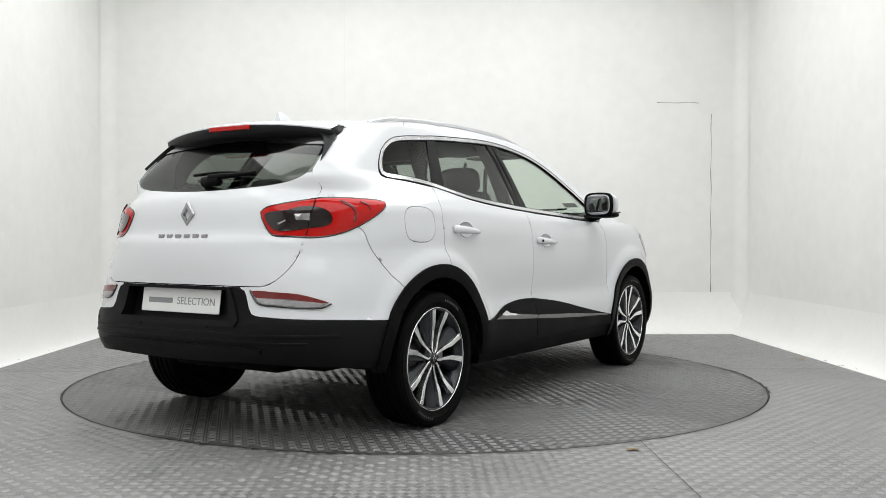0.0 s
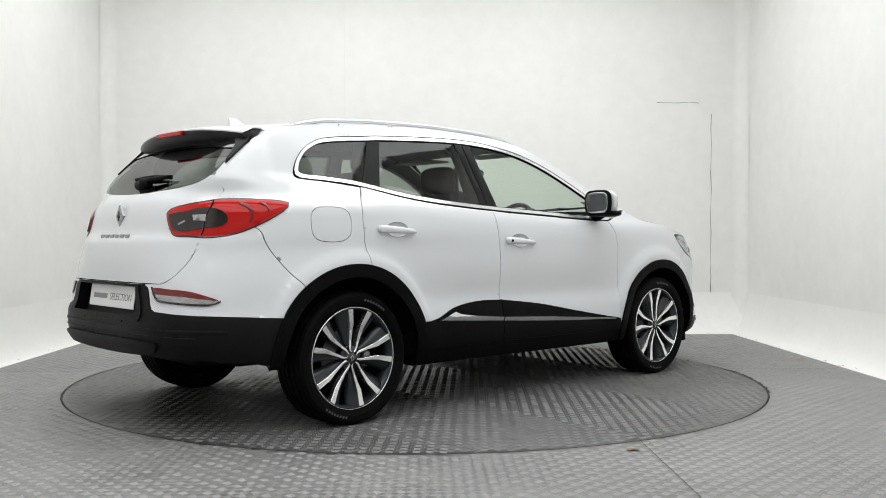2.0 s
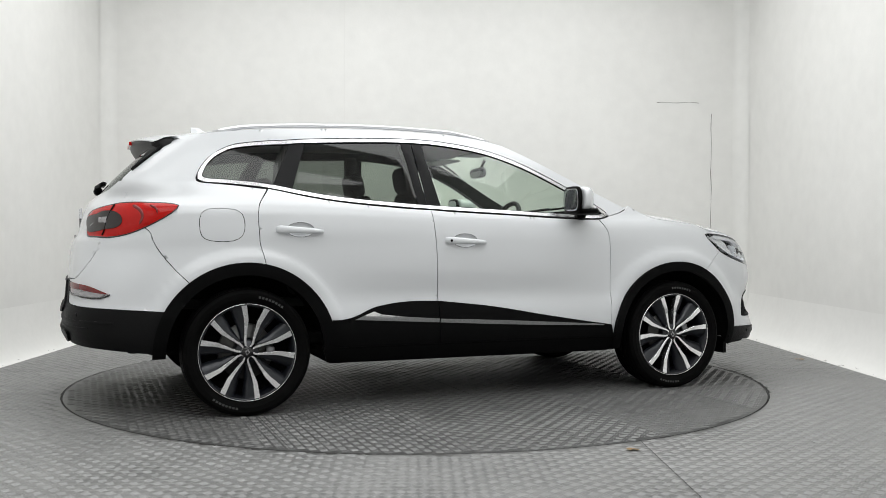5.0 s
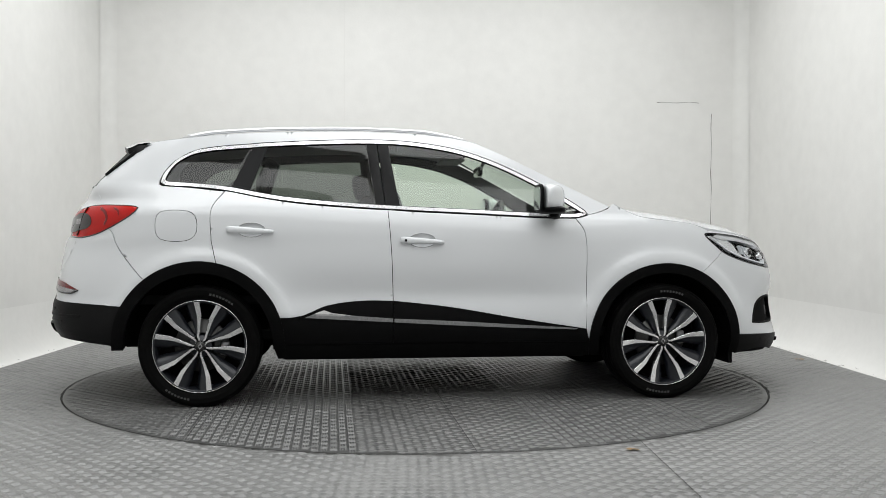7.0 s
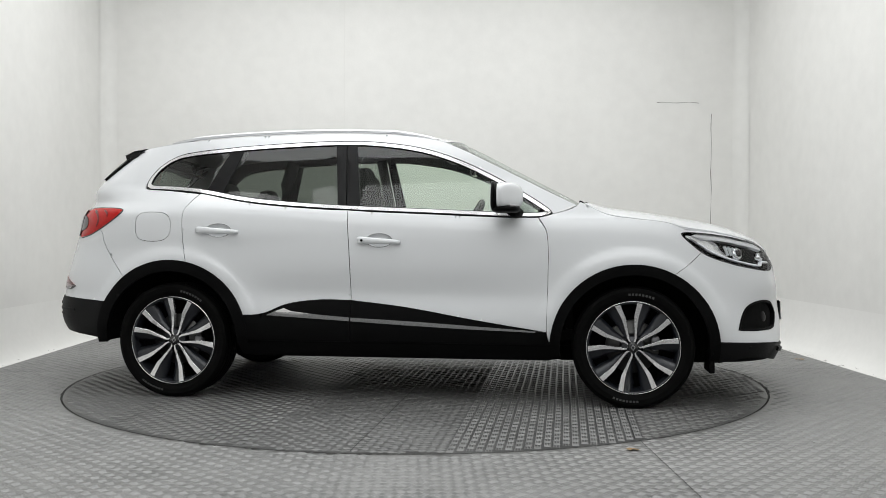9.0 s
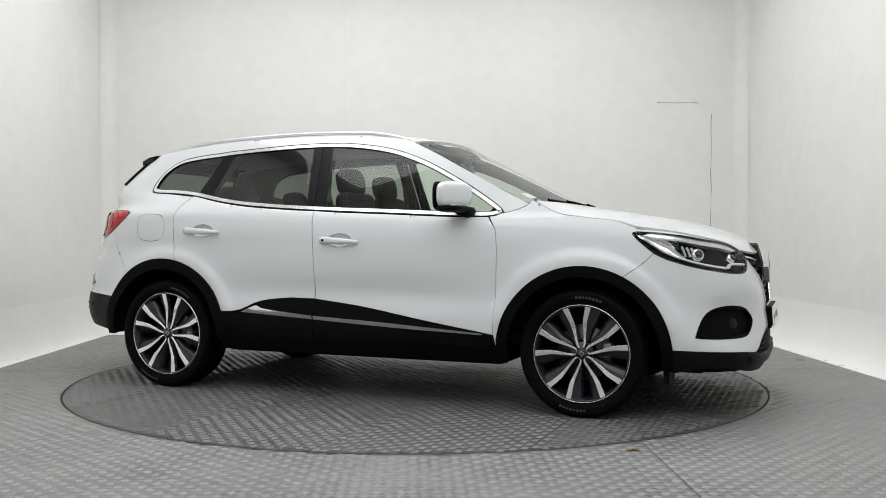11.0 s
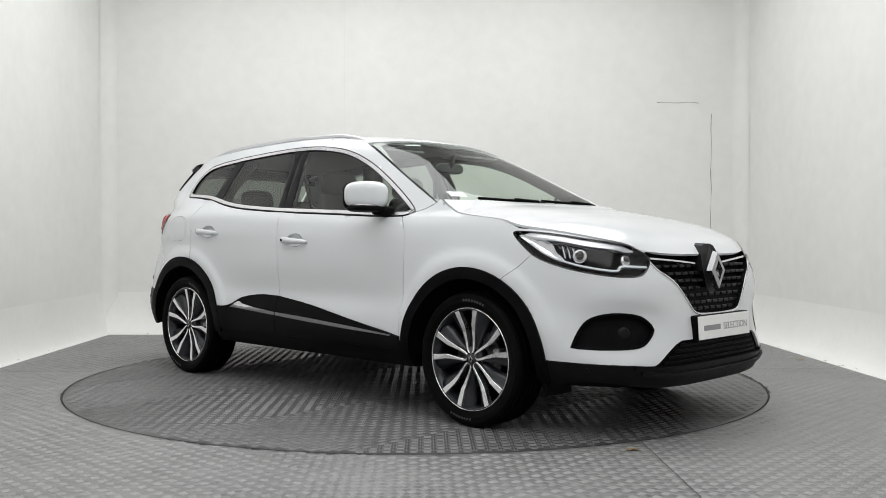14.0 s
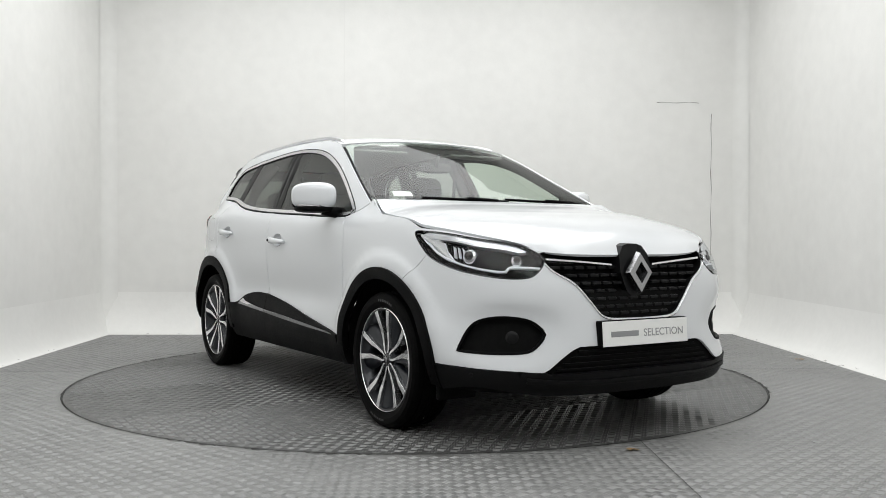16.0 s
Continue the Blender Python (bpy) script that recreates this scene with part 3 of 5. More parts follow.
def cut(chart, inc, exc=(), lift=0.0, thick=0.012, gap=0.0020, res=(0.035, 0.035), flip=False, mirror=False, dome=0.0):
    """A sheet of the chart inside one outline and outside others, with turned-in edges."""
    inc = np.asarray(inc, float)
    exc = [np.asarray(e, float) for e in exc]
    verts, edges = [], []
    for poly in (inc, *exc):
        o = len(verts)
        verts += [tuple(p) for p in poly]
        edges += [(o + i, o + (i + 1) % len(poly)) for i in range(len(poly))]
    lo, hi = inc.min(0), inc.max(0)
    gx, gy = np.meshgrid(np.arange(lo[0] + res[0] * 0.37, hi[0], res[0]), np.arange(lo[1] + res[1] * 0.41, hi[1], res[1]))
    gp = np.stack([gx.ravel(), gy.ravel()], 1)
    if len(gp):
        ok = within(inc, gp)
        for e in exc:
            ok &= ~within(e, gp)
        gp = gp[ok]
        bound = np.array(verts)
        sc = np.array([1 / res[0], 1 / res[1]])
        if len(gp):
            d = np.sqrt((((gp[:, None] - bound[None]) * sc) ** 2).sum(2)).min(1)
            gp = gp[d > 0.35]
        verts += [tuple(p) for p in gp]
    v, _, f, *_ = delaunay_2d_cdt([Vector(p) for p in verts], edges, [], 0, 1e-6)
    v = np.array([tuple(p) for p in v])
    f = np.array([t for t in f if len(t) == 3])
    c = v[f].mean(1)
    ok = within(inc, c)
    for e in exc:
        ok &= ~within(e, c)
    f = f[ok]
    d1, d2 = v[f[:, 1]] - v[f[:, 0]], v[f[:, 2]] - v[f[:, 0]]
    neg = d1[:, 0] * d2[:, 1] - d1[:, 1] * d2[:, 0] < 0
    f[neg] = f[neg][:, ::-1]
    seen = {}
    for t in f:
        for i in range(3):
            seen[(t[i], t[(i + 1) % 3])] = 1
    rim = [e for e in seen if (e[1], e[0]) not in seen]
    # draw the edge in a little, for the joint
    n_in = np.zeros_like(v)
    for a, b in rim:
        d = v[b] - v[a]
        n = np.array([-d[1], d[0]]) / (np.hypot(*d) + 1e-12)
        n_in[a] += n
        n_in[b] += n
    L = np.linalg.norm(n_in, axis=1)
    k = L > 1e-9
    uv = v.copy()
    sc = np.array([gap * res[0] / 0.035, gap * res[1] / 0.035])
    uv[k] += n_in[k] / L[k][:, None] * sc
    pos = chart(uv[:, 0], uv[:, 1])
    nor = normal_at(chart, uv, flip)
    up = np.full(len(v), lift)
    if dome:
        b = np.array([v[a] for a, _ in rim])
        s2 = np.array([0.035 / res[0], 0.035 / res[1]])
        dd = np.sqrt((((v[:, None] - b[None]) * s2) ** 2).sum(2)).min(1)
        up = up + dome * (1 - np.exp(-dd / 0.02))
    pos = pos + nor * up[:, None]
    if mirror:
        pos, nor = pos * (1, -1, 1), nor * (1, -1, 1)
    bm = bmesh.new()
    used = np.unique(f)
    vm = {i: bm.verts.new(pos[i]) for i in used}
    rev = bool(flip) != bool(mirror)
    for t in f:
        fc = bm.faces.new([vm[i] for i in (t[::-1] if rev else t)])
        fc.smooth = True
    if thick:
        top, low = {}, {}
        for i in {q for e in rim for q in e}:
            top[i], low[i] = bm.verts.new(pos[i]), bm.verts.new(pos[i] - nor[i] * thick)
        for a, b in rim:
            q = [top[b], top[a], low[a], low[b]]
            bm.faces.new(q[::-1] if rev else q)
    return bm


def panel(name, parent, material, inc, exc=(), label="", **kw):
    return part(name, cut(wrap, inc, exc, **kw), material, parent, label)


def thinned(poly, d=0.014):
    """An outline's points, none nearer to the last one than d."""
    out = [tuple(poly[0])]
    for p in poly[1:]:
        if math.dist(p, out[-1]) > d and math.dist(p, out[0]) > d * 0.7:
            out.append(tuple(p))
    return out


def band(pts, width, lift=0.004, thick=0.006, step=0.03, mirror=False, taper=False, closed=False):
    """A raised strip along a drawn line on the skin."""
    uv = outline(pts, step, closed=closed)
    d = np.gradient(uv, axis=0) if not closed else np.roll(uv, -1, 0) - np.roll(uv, 1, 0)
    d /= np.linalg.norm(d, axis=1)[:, None] + 1e-12
    n = np.stack([-d[:, 1], d[:, 0]], 1)
    w = np.full(len(uv), width / 2)
    if taper:
        w = w * np.clip(np.minimum(np.linspace(0, 1, len(uv)), np.linspace(1, 0, len(uv))) * 12 + 0.15, 0, 1)
    bm = bmesh.new()
    rows = []
    for off, h in ((-1, -thick), (-1, 0), (-0.45, 0.0015), (0.45, 0.0015), (1, 0), (1, -thick)):
        q = uv + n * (w * off)[:, None]
        p = wrap(q[:, 0], q[:, 1]) + normal_at(wrap, q, False) * (lift + h)
        if mirror:
            p = p * (1, -1, 1)
        rows.append([bm.verts.new(x) for x in p])
    m = len(uv)
    for r, s in zip(rows, rows[1:]):
        for i in range(m if closed else m - 1):
            j = (i + 1) % m
            bm.faces.new((r[i], s[i], s[j], r[j]) if mirror else (r[i], r[j], s[j], s[i]))
    if not closed:
        bm.faces.new([r[0] for r in rows])
        bm.faces.new([r[-1] for r in rows][::-1])
    return bm


car = new("car")
tagged(car, "pearl white five-door crossover car with black lower cladding and roof rails", "car")

# ---- drawn lines of the body ----
ARCH_F = np.array(ring(HUB_F + 0.004, HUB_Z, 0.455))
ARCH_R = np.array(ring(HUB_R - 0.004, HUB_Z + 0.005, 0.462))
WIN_UP = [S(*p) for p in [(-1.56, 1.243), (-1.545, 1.30), (-1.47, 1.385), (-1.35, 1.442), (-1.04, 1.478), (-0.70, 1.500), (-0.36, 1.510), (-0.13, 1.500), (0.13, 1.458), (0.36, 1.380), (0.59, 1.266), (0.77, 1.160), (0.87, 1.090)]]
WIN_LOW = [S(*p) for p in [(0.872, 1.075), (0.82, 1.056), (0.6, 1.058), (0.2, 1.076), (-0.13, 1.090), (-0.45, 1.107), (-0.84, 1.139), (-1.21, 1.202), (-1.40, 1.220), (-1.535, 1.228)]]
SEAM_RD = [S(*p) for p in [(-1.195, 1.200), (-1.262, 1.096), (-1.262, 0.943), (-1.232, 0.79)]]
SEAM_B = [(-0.287, 1.10), (-0.268, 0.845), (-0.258, 0.50), (-0.258, 0.30)]
SEAM_F = [(0.80, 1.056), (0.852, 0.964), (0.858, 0.70), (0.850, 0.43), (0.845, 0.30)]
CLAD_TOP = [(-0.86, 0.500), (-0.77, 0.503), (-0.63, 0.556), (-0.44, 0.582), (-0.25, 0.581), (0.07, 0.543), (0.45, 0.480), (0.86, 0.415)]
C_EDGE = [(r[0], r[1]) for r in ROOF_ROWS][::-1] + [(r[0], r[1]) for r in SCREEN_ROWS[1:]][::-1] + [(1.02, 1.120)]


def rev(p):
    return list(p)[::-1]


def between(pts, x0, x1):
    return [p for p in pts if min(x0, x1) < p[0] < max(x0, x1)]


def zat(pts, x):
    return float(spline(sorted((p[0], p[1]) for p in pts), x))


TAIL = [S(-1.665, 1.098), S(-1.80, 1.112), S(-1.93, 1.112), B(-0.60, 1.101), B(-0.52, 1.086), B(-0.45, 1.068), B(-0.428, 1.048), B(-0.46, 0.985), B(-0.50, 0.945), B(-0.58, 0.938), S(-1.99, 0.935), S(-1.90, 0.955), S(-1.80, 1.0), S(-1.70, 1.06)]
HEAD = [S(1.58, 0.960), S(1.67, 0.964), S(1.80, 0.950), S(1.913, 0.930), F(-0.62, 0.911), F(-0.544, 0.890), F(-0.485, 0.840), F(-0.55, 0.768), F(-0.63, 0.755), F(-0.73, 0.768), S(1.845, 0.798), S(1.706, 0.848), S(1.625, 0.910)]
GRILLE = [F(-0.495, 0.866), F(-0.30, 0.862), F(-0.12, 0.858), F(-0.075, 0.890), F(-0.04, 0.900), F(0.04, 0.900), F(0.075, 0.890), F(0.12, 0.858), F(0.30, 0.862), F(0.495, 0.866), F(0.465, 0.80),
          F(0.36, 0.735), F(0.27, 0.64), F(0.22, 0.590), F(0.15, 0.575), F(-0.15, 0.575), F(-0.22, 0.590), F(-0.27, 0.64), F(-0.36, 0.735), F(-0.465, 0.80)]
FOG = [S(1.900, 0.436) + (1,), S(1.930, 0.505), S(1.962, 0.556), S(2.015, 0.580), F(-0.66, 0.586), F(-0.578, 0.570), F(-0.530, 0.532), F(-0.520, 0.512), F(-0.545, 0.474), F(-0.595, 0.438), F(-0.733, 0.430)]


def flip_side(poly):
    """The same outline on the other flank, on the chart that runs on round nose or tail."""
    poly = np.asarray(poly, float)
    c = 2 * (XSF + END) if poly[:, 0].mean() > 0 else 2 * (XSR - END)
    return np.stack([c - poly[:, 0], poly[:, 1]], 1)[::-1]


tail_o, head_o, fog_o, grille_o = outline(TAIL), outline(HEAD, 0.02), outline(FOG), outline(GRILLE, 0.02)

def corner(turn, z):
    """Place on the tail's corner: how far round, in radians, and up."""
    return (XSR - ARC * turn, z)


GLASS_R = [B(0.0, 1.154), B(-0.341, 1.167), B(-0.50, 1.190), B(-0.568, 1.228), B(-0.574, 1.276), B(-0.560, 1.339), B(-0.540, 1.387), B(-0.505, 1.43), B(-0.38, 1.465), B(0.0, 1.472)]
c_r = 2 * (XSR - END)
GLASS = GLASS_R + [(c_r - a, z) for a, z in rev(GLASS_R)[1:-1]]
glass_o = outline(GLASS)

D_EDGE = [B(-0.515, 1.43), B(-0.549, 1.387), B(-0.569, 1.339), B(-0.585, 1.276), B(-0.592, 1.225), B(-0.625, 1.16), B(-0.632, 1.10), B(-0.631, 0.94), B(-0.622, 0.86), B(-0.598, 0.795), B(-0.552, 0.742), B(-0.500, 0.717)]
BUMP_SEAM = [S(-1.86, 1.0), S(-1.812, 0.970), S(-1.758, 0.86), S(-1.646, 0.727), S(-1.60, 0.685)]
RBLACK_R = [S(-1.70, 0.555), S(-1.98, 0.570), B(-0.535, 0.584), B(-0.46, 0.597), B(-0.435, 0.651), B(-0.415, 0.697), B(-0.38, 0.712), B(0.0, 0.712)]

FLAP = [S(x, z) for x, z in ((-1.565, 1.0), (-1.555, 1.06), (-1.515, 1.082), (-1.39, 1.080), (-1.35, 1.055), (-1.338, 1.0), (-1.35, 0.945), (-1.395, 0.918), (-1.51, 0.918), (-1.555, 0.945))]
CUP_F = [(-0.095 + 0.075 * math.cos(k * math.pi / 8), 0.921 + 0.038 * math.sin(k * math.pi / 8)) for k in range(16)]
CUP_R = [S(-1.045 + 0.075 * math.cos(k * math.pi / 8), 0.977 + 0.038 * math.sin(k * math.pi / 8)) for k in range(16)]

# ---- flank panels, both sides ----
for m in (False, True):
    kw = dict(mirror=m)
    # quarter, pillars and cant rail in one pressing
    fender = [(0.806, 1.051, 1), (0.845, 1.058), (0.885, 1.0715), (0.96, 1.0915), S(1.018, 1.119), S(1.036, 1.140) + (1,), S(1.12, 1.095), S(1.2, 1.062), S(1.34, 1.042), S(1.5, 1.022), S(1.60, 0.985) + (1,),
              S(1.62, 0.93), S(1.69, 0.86) + (1,), S(1.62, 0.794), S(1.535, 0.732) + (1,), S(1.50, 0.40) + (1,), (0.86, 0.36, 1), (0.850, 0.43), (0.858, 0.70), (0.852, 0.964)]
    panel("pillar_lining", car, M_TRIM, outline([p for p in (S(-1.60, 1.475), *[S(*q) for q in C_EDGE[2:-1]], (0.98, 1.115), (0.885, 1.072), *rev(WIN_UP)[:-1], S(-1.565, 1.235), S(-1.62, 1.235))]), lift=-0.03, thick=0, gap=-0.006, **kw)
    panel("front_fender", car, M_PAINT, outline(fender), [outline([(S(float(x), float(z))) for x, z in ARCH_F[::3]], 0.02), head_o], gap=0.0022, res=(0.022, 0.022), **kw)
    side = [S(-1.66, 1.483) + (1,)] + [S(*p) for p in C_EDGE[1:-1]] + [(1.02, 1.120, 1), (0.96, 1.092), (0.885, 1.072, 1)] + rev(WIN_UP)[:-1] + [S(-1.565, 1.235), S(-1.50, 1.224), S(-1.40, 1.216), S(-1.205, 1.195) + (1,)] + SEAM_RD[1:] \
        + [S(-1.225, 0.70) + (1,), S(-1.55, 0.60) + (1,), S(-1.60, 0.685) + (1,)] + [p for p in rev(BUMP_SEAM)[1:-1]] + [S(-1.87, 1.0) + (1,)] + rev(D_EDGE[:7]) + [corner(0.745, 1.470) + (1,), B(-0.46, 1.468) + (1,)]
    panel("body_side", car, M_PAINT, outline(side), [outline([S(float(x), float(z)) for x, z in ARCH_R[::3]], 0.02), tail_o, outline(FLAP)], gap=0.0032, res=(0.022, 0.022), **kw)
    panel("fuel_flap", car, M_PAINT, outline(FLAP), gap=0.0013, **kw) if not m else panel("quarter_skin", car, M_PAINT, outline(FLAP), gap=0.0, **kw)
    rd = [SEAM_RD[0] + (1,)] + [(-0.84, 1.134), (-0.45, 1.101), (-0.287, 1.094, 1)] + SEAM_B[1:2] + [(-0.258, 0.575, 1)] + [(-0.44, 0.576), (-0.63, 0.550), (-0.77, 0.497), (-0.90, 0.49, 1), S(-1.225, 0.70) + (1,)] + rev(SEAM_RD)[:-1]
    door_r = panel("rear_door", car, M_PAINT, outline(rd), [outline([S(float(x), float(z)) for x, z in ARCH_R[::3]], 0.02), outline(CUP_R, 0.01)], gap=0.0032, res=(0.022, 0.022), **kw)
    panel("handle_cup", door_r, M_PAINT, outline(CUP_R, 0.01), lift=0.0, dome=-0.013, gap=0.0, thick=0, res=(0.01, 0.01), **kw)
    fd = [(-0.287, 1.094, 1), (-0.13, 1.084), (0.2, 1.070), (0.6, 1.052), (0.80, 1.050, 1)] + SEAM_F[1:3] + [(0.850, 0.415, 1), (0.45, 0.474), (0.07, 0.537), (-0.258, 0.575, 1)] + [SEAM_B[1]]
    door_f = panel("front_door", car, M_PAINT, outline(fd), [outline(CUP_F, 0.01)], gap=0.0032, res=(0.022, 0.022), **kw)
    panel("handle_cup", door_f, M_PAINT, outline(CUP_F, 0.01), lift=0.0, dome=-0.013, gap=0.0, thick=0, res=(0.01, 0.01), **kw)
    for door, x0, x1, zc in ((door_f, -0.218, 0.028, 0.917), (door_r, -1.176, -0.924, 0.974)):
        # pull handle: a tapered bar standing off the door
        bm = bmesh.new()
        rows_ = []
        for k in range(13):
            t = k / 12
            x = x0 + (x1 - x0) * t
            hh = 0.0215 * (1 - 0.45 * t) * (0.72 if k in (0, 12) else 1)
            z = zc + 0.006 - 0.012 * t
            so = 0.030 * math.sin(math.pi * min(1, max(0, 0.08 + 0.84 * t))) ** 0.5
            yy = float(half_width(np.array(x), np.array(z)))
            sg = 1 if m else -1
            rows_.append([bm.verts.new((x, sg * (yy + d), z + h * hh)) for d, h in ((so - 0.012, -1), (so - 0.003, -1), (so + 0.003, -0.6), (so + 0.005, 0), (so + 0.003, 0.6), (so - 0.003, 1), (so - 0.012, 1))])
        for r, q in zip(rows_, rows_[1:]):
            for i in range(6):
                bm.faces.new((r[i], r[i + 1], q[i + 1], q[i]))
        for r in (rows_[0], rows_[-1]):
            bm.faces.new(r)
        bmesh.ops.recalc_face_normals(bm, faces=bm.faces)
        hd = part("door_handle", bm, M_PAINT, door, smooth=True)
        if door is door_f:
            bm = bmesh.new()
            yy = float(half_width(np.array(x0 + 0.03), np.array(zc))) + 0.029
            bmesh.ops.create_cone(bm, cap_ends=True, segments=14, radius1=0.007, radius2=0.007, depth=0.006, matrix=Matrix.Translation((x0 + 0.028, (1 if m else -1) * yy, zc + 0.004)) @ pose(0, 0, 0, 90, 0, 0))
            part("keyhole", bm, M_DARK, hd)
    # lower black cladding of the doors and the sill
    rc = [(-0.90, 0.49, 1), (-0.77, 0.503), (-0.63, 0.556), (-0.44, 0.582), (-0.258, 0.581, 1), (-0.258, 0.345, 1), (-0.90, 0.345, 1)]
    panel("rear_door_cladding", car, M_CLAD, outline(rc), [outline([S(float(x), float(z)) for x, z in ARCH_R[::3]], 0.02)], lift=0.012, thick=0.02, **kw)
    fc = [(-0.258, 0.581, 1), (0.07, 0.543), (0.45, 0.480), (0.850, 0.417, 1), (0.87, 0.345, 1), (-0.258, 0.345, 1)]
    panel("front_door_cladding", car, M_CLAD, outline(fc), [outline([S(float(x), float(z)) for x, z in ARCH_F[::3]], 0.02)], lift=0.012, thick=0.02, **kw)
    panel("sill", car, M_CLAD, outline([(-0.93, 0.345, 1), (0.93, 0.345, 1), (0.90, 0.262, 1), (-0.90, 0.262, 1)]), lift=0.004, thick=0.03, **kw)
    for pts in ([(-0.785, 0.476, 1), (-0.70, 0.510), (-0.645, 0.528, 1), (-0.60, 0.512, 1), (-0.45, 0.496), (-0.262, 0.482, 1), (-0.262, 0.454, 1), (-0.45, 0.463), (-0.62, 0.470)],
                [(-0.254, 0.481, 1), (0.1, 0.464), (0.4, 0.446), (0.80, 0.421, 1), (0.79, 0.413, 1), (0.4, 0.426), (0.1, 0.440), (-0.254, 0.453, 1)]):
        strip = panel("side_moulding", car, M_CHROME, outline(pts, 0.012), (), "chrome strip", lift=0.022, thick=0.014, res=(0.03, 0.012), gap=0.0, **kw)
        for v in strip.data.vertices:
            lean = 0.5 * max(0.0, 0.482 - 0.058 * (v.co.x + 0.262) - v.co.z)
            v.co.y += -lean if m else lean
    # wheel-arch trims
    for hx, hz, a0, a1, ro in ((HUB_F + 0.004, HUB_Z, -8, 188, 0.460), (HUB_R - 0.004, HUB_Z + 0.005, -2, 182, 0.468)):
        o = [S(x, z) for x, z in ring(hx, hz, ro, a0, a1, 40)] + [S(x, z) for x, z in ring(hx, hz, 0.405, a1, a0, 36)]
        panel("wheel_arch_trim", car, M_CLAD, np.array(o), lift=0.014, thick=0.035, res=(0.02, 0.02), gap=0.0, **kw)
        bm = bmesh.new()
        rows = [[bm.verts.new((hx + r * math.cos(radians(a)), (1 if m else -1) * y, hz + r * math.sin(radians(a)))) for a in range(-4, 186, 6)] for r, y in ((0.425, 0.86), (0.425, 0.56), (0.05, 0.55))]
        for r, s in zip(rows, rows[1:]):
            for i in range(len(r) - 1):
                bm.faces.new((r[i], r[i + 1], s[i + 1], s[i]))
        part("wheel_arch_liner", bm, M_DARK, car, smooth=True)
    # glass
    def inset(d):
        o = outline(rev(WIN_UP) + rev(WIN_LOW), 0.03)
        e = np.roll(o, -1, 0) - np.roll(o, 1, 0)
        e /= np.linalg.norm(e, axis=1)[:, None] + 1e-9
        sgn = np.sign(np.sum(o[:, 0] * np.roll(o[:, 1], -1) - np.roll(o[:, 0], -1) * o[:, 1]))
        return o + np.stack([-e[:, 1], e[:, 0]], 1) * d * sgn
    sur = inset(0.002)
    chrome_in = inset(0.022)
    panel("window_surround", car, M_BRIGHT, sur, [chrome_in], "chrome window surround", lift=0.003, thick=0.01, res=(0.03, 0.03), gap=0.0, **kw)
    for d, wd in ((-0.0015, 0.0035), (0.0225, 0.003)):
        part("window_seal", band(thinned(inset(d), 0.03), wd, 0.0025, 0.012, 0.03, m, closed=True), M_PILLAR, car, "thin black rubber seal")
    def slot(x_up0, x_up1, x_lo0, x_lo1):
        """Area between two slanting pillar lines, as a mask."""
        return np.array([(x_up0, 1.6), (x_up1, 1.6), (x_lo1, 1.0), (x_lo0, 1.0)])
    def clip(poly, mask):
        # keep the part of an outline inside a four-cornered mask
        out = [tuple(p) for p in poly]
        n = len(mask)
        area2 = sum(mask[i][0] * mask[(i + 1) % n][1] - mask[(i + 1) % n][0] * mask[i][1] for i in range(n))
        for i in range(n):
            a, b = mask[i], mask[(i + 1) % n]
            side_of = lambda p: ((b[0] - a[0]) * (p[1] - a[1]) - (b[1] - a[1]) * (p[0] - a[0])) * (1 if area2 > 0 else -1)
            res = []
            for j in range(len(out)):
                p, q = out[j - 1], out[j]
                sp, sq = side_of(p), side_of(q)
                if (sp >= 0) != (sq >= 0):
                    t = sp / (sp - sq)
                    res.append((p[0] + t * (q[0] - p[0]), p[1] + t * (q[1] - p[1])))
                if sq >= 0:
                    res.append(q)
            out = res
        return np.array(out)
    for nm, mk, mt, lf, lb in (("quarter_window", slot(-1.9, -1.02, -1.9, -1.30), M_PRIV, -0.004, "tinted privacy glass"),
                               ("door_pillar_trim", slot(-1.02, -0.915, -1.30, -1.155), M_PILLAR, -0.002, "gloss black pillar trim"),
                               ("rear_door_window", slot(-0.915, -0.418, -1.155, -0.335), M_PRIV, -0.004, "tinted privacy glass"),
                               ("door_pillar_trim", slot(-0.418, -0.355, -0.335, -0.290), M_PILLAR, -0.002, "gloss black pillar trim"),
                               ("door_pillar_trim", slot(-0.349, -0.295, -0.284, -0.200), M_PILLAR, -0.002, "gloss black pillar trim"),
                               ("front_door_window", slot(-0.295, 1.3, -0.200, 0.72), M_WIN, -0.004, "clear green-tinted glass"),
                               ("mirror_triangle", slot(1.3, 1.6, 0.72, 1.3), M_CLAD, -0.002, "black mirror mount")):
        pl = clip(chrome_in, mk)
        if len(pl) > 3:
            g = panel(nm, car, mt, pl, (), lb, lift=lf, thick=0.005, gap=0.0, **kw)
            if mt in (M_WIN, M_PRIV):
                g.visible_shadow = False

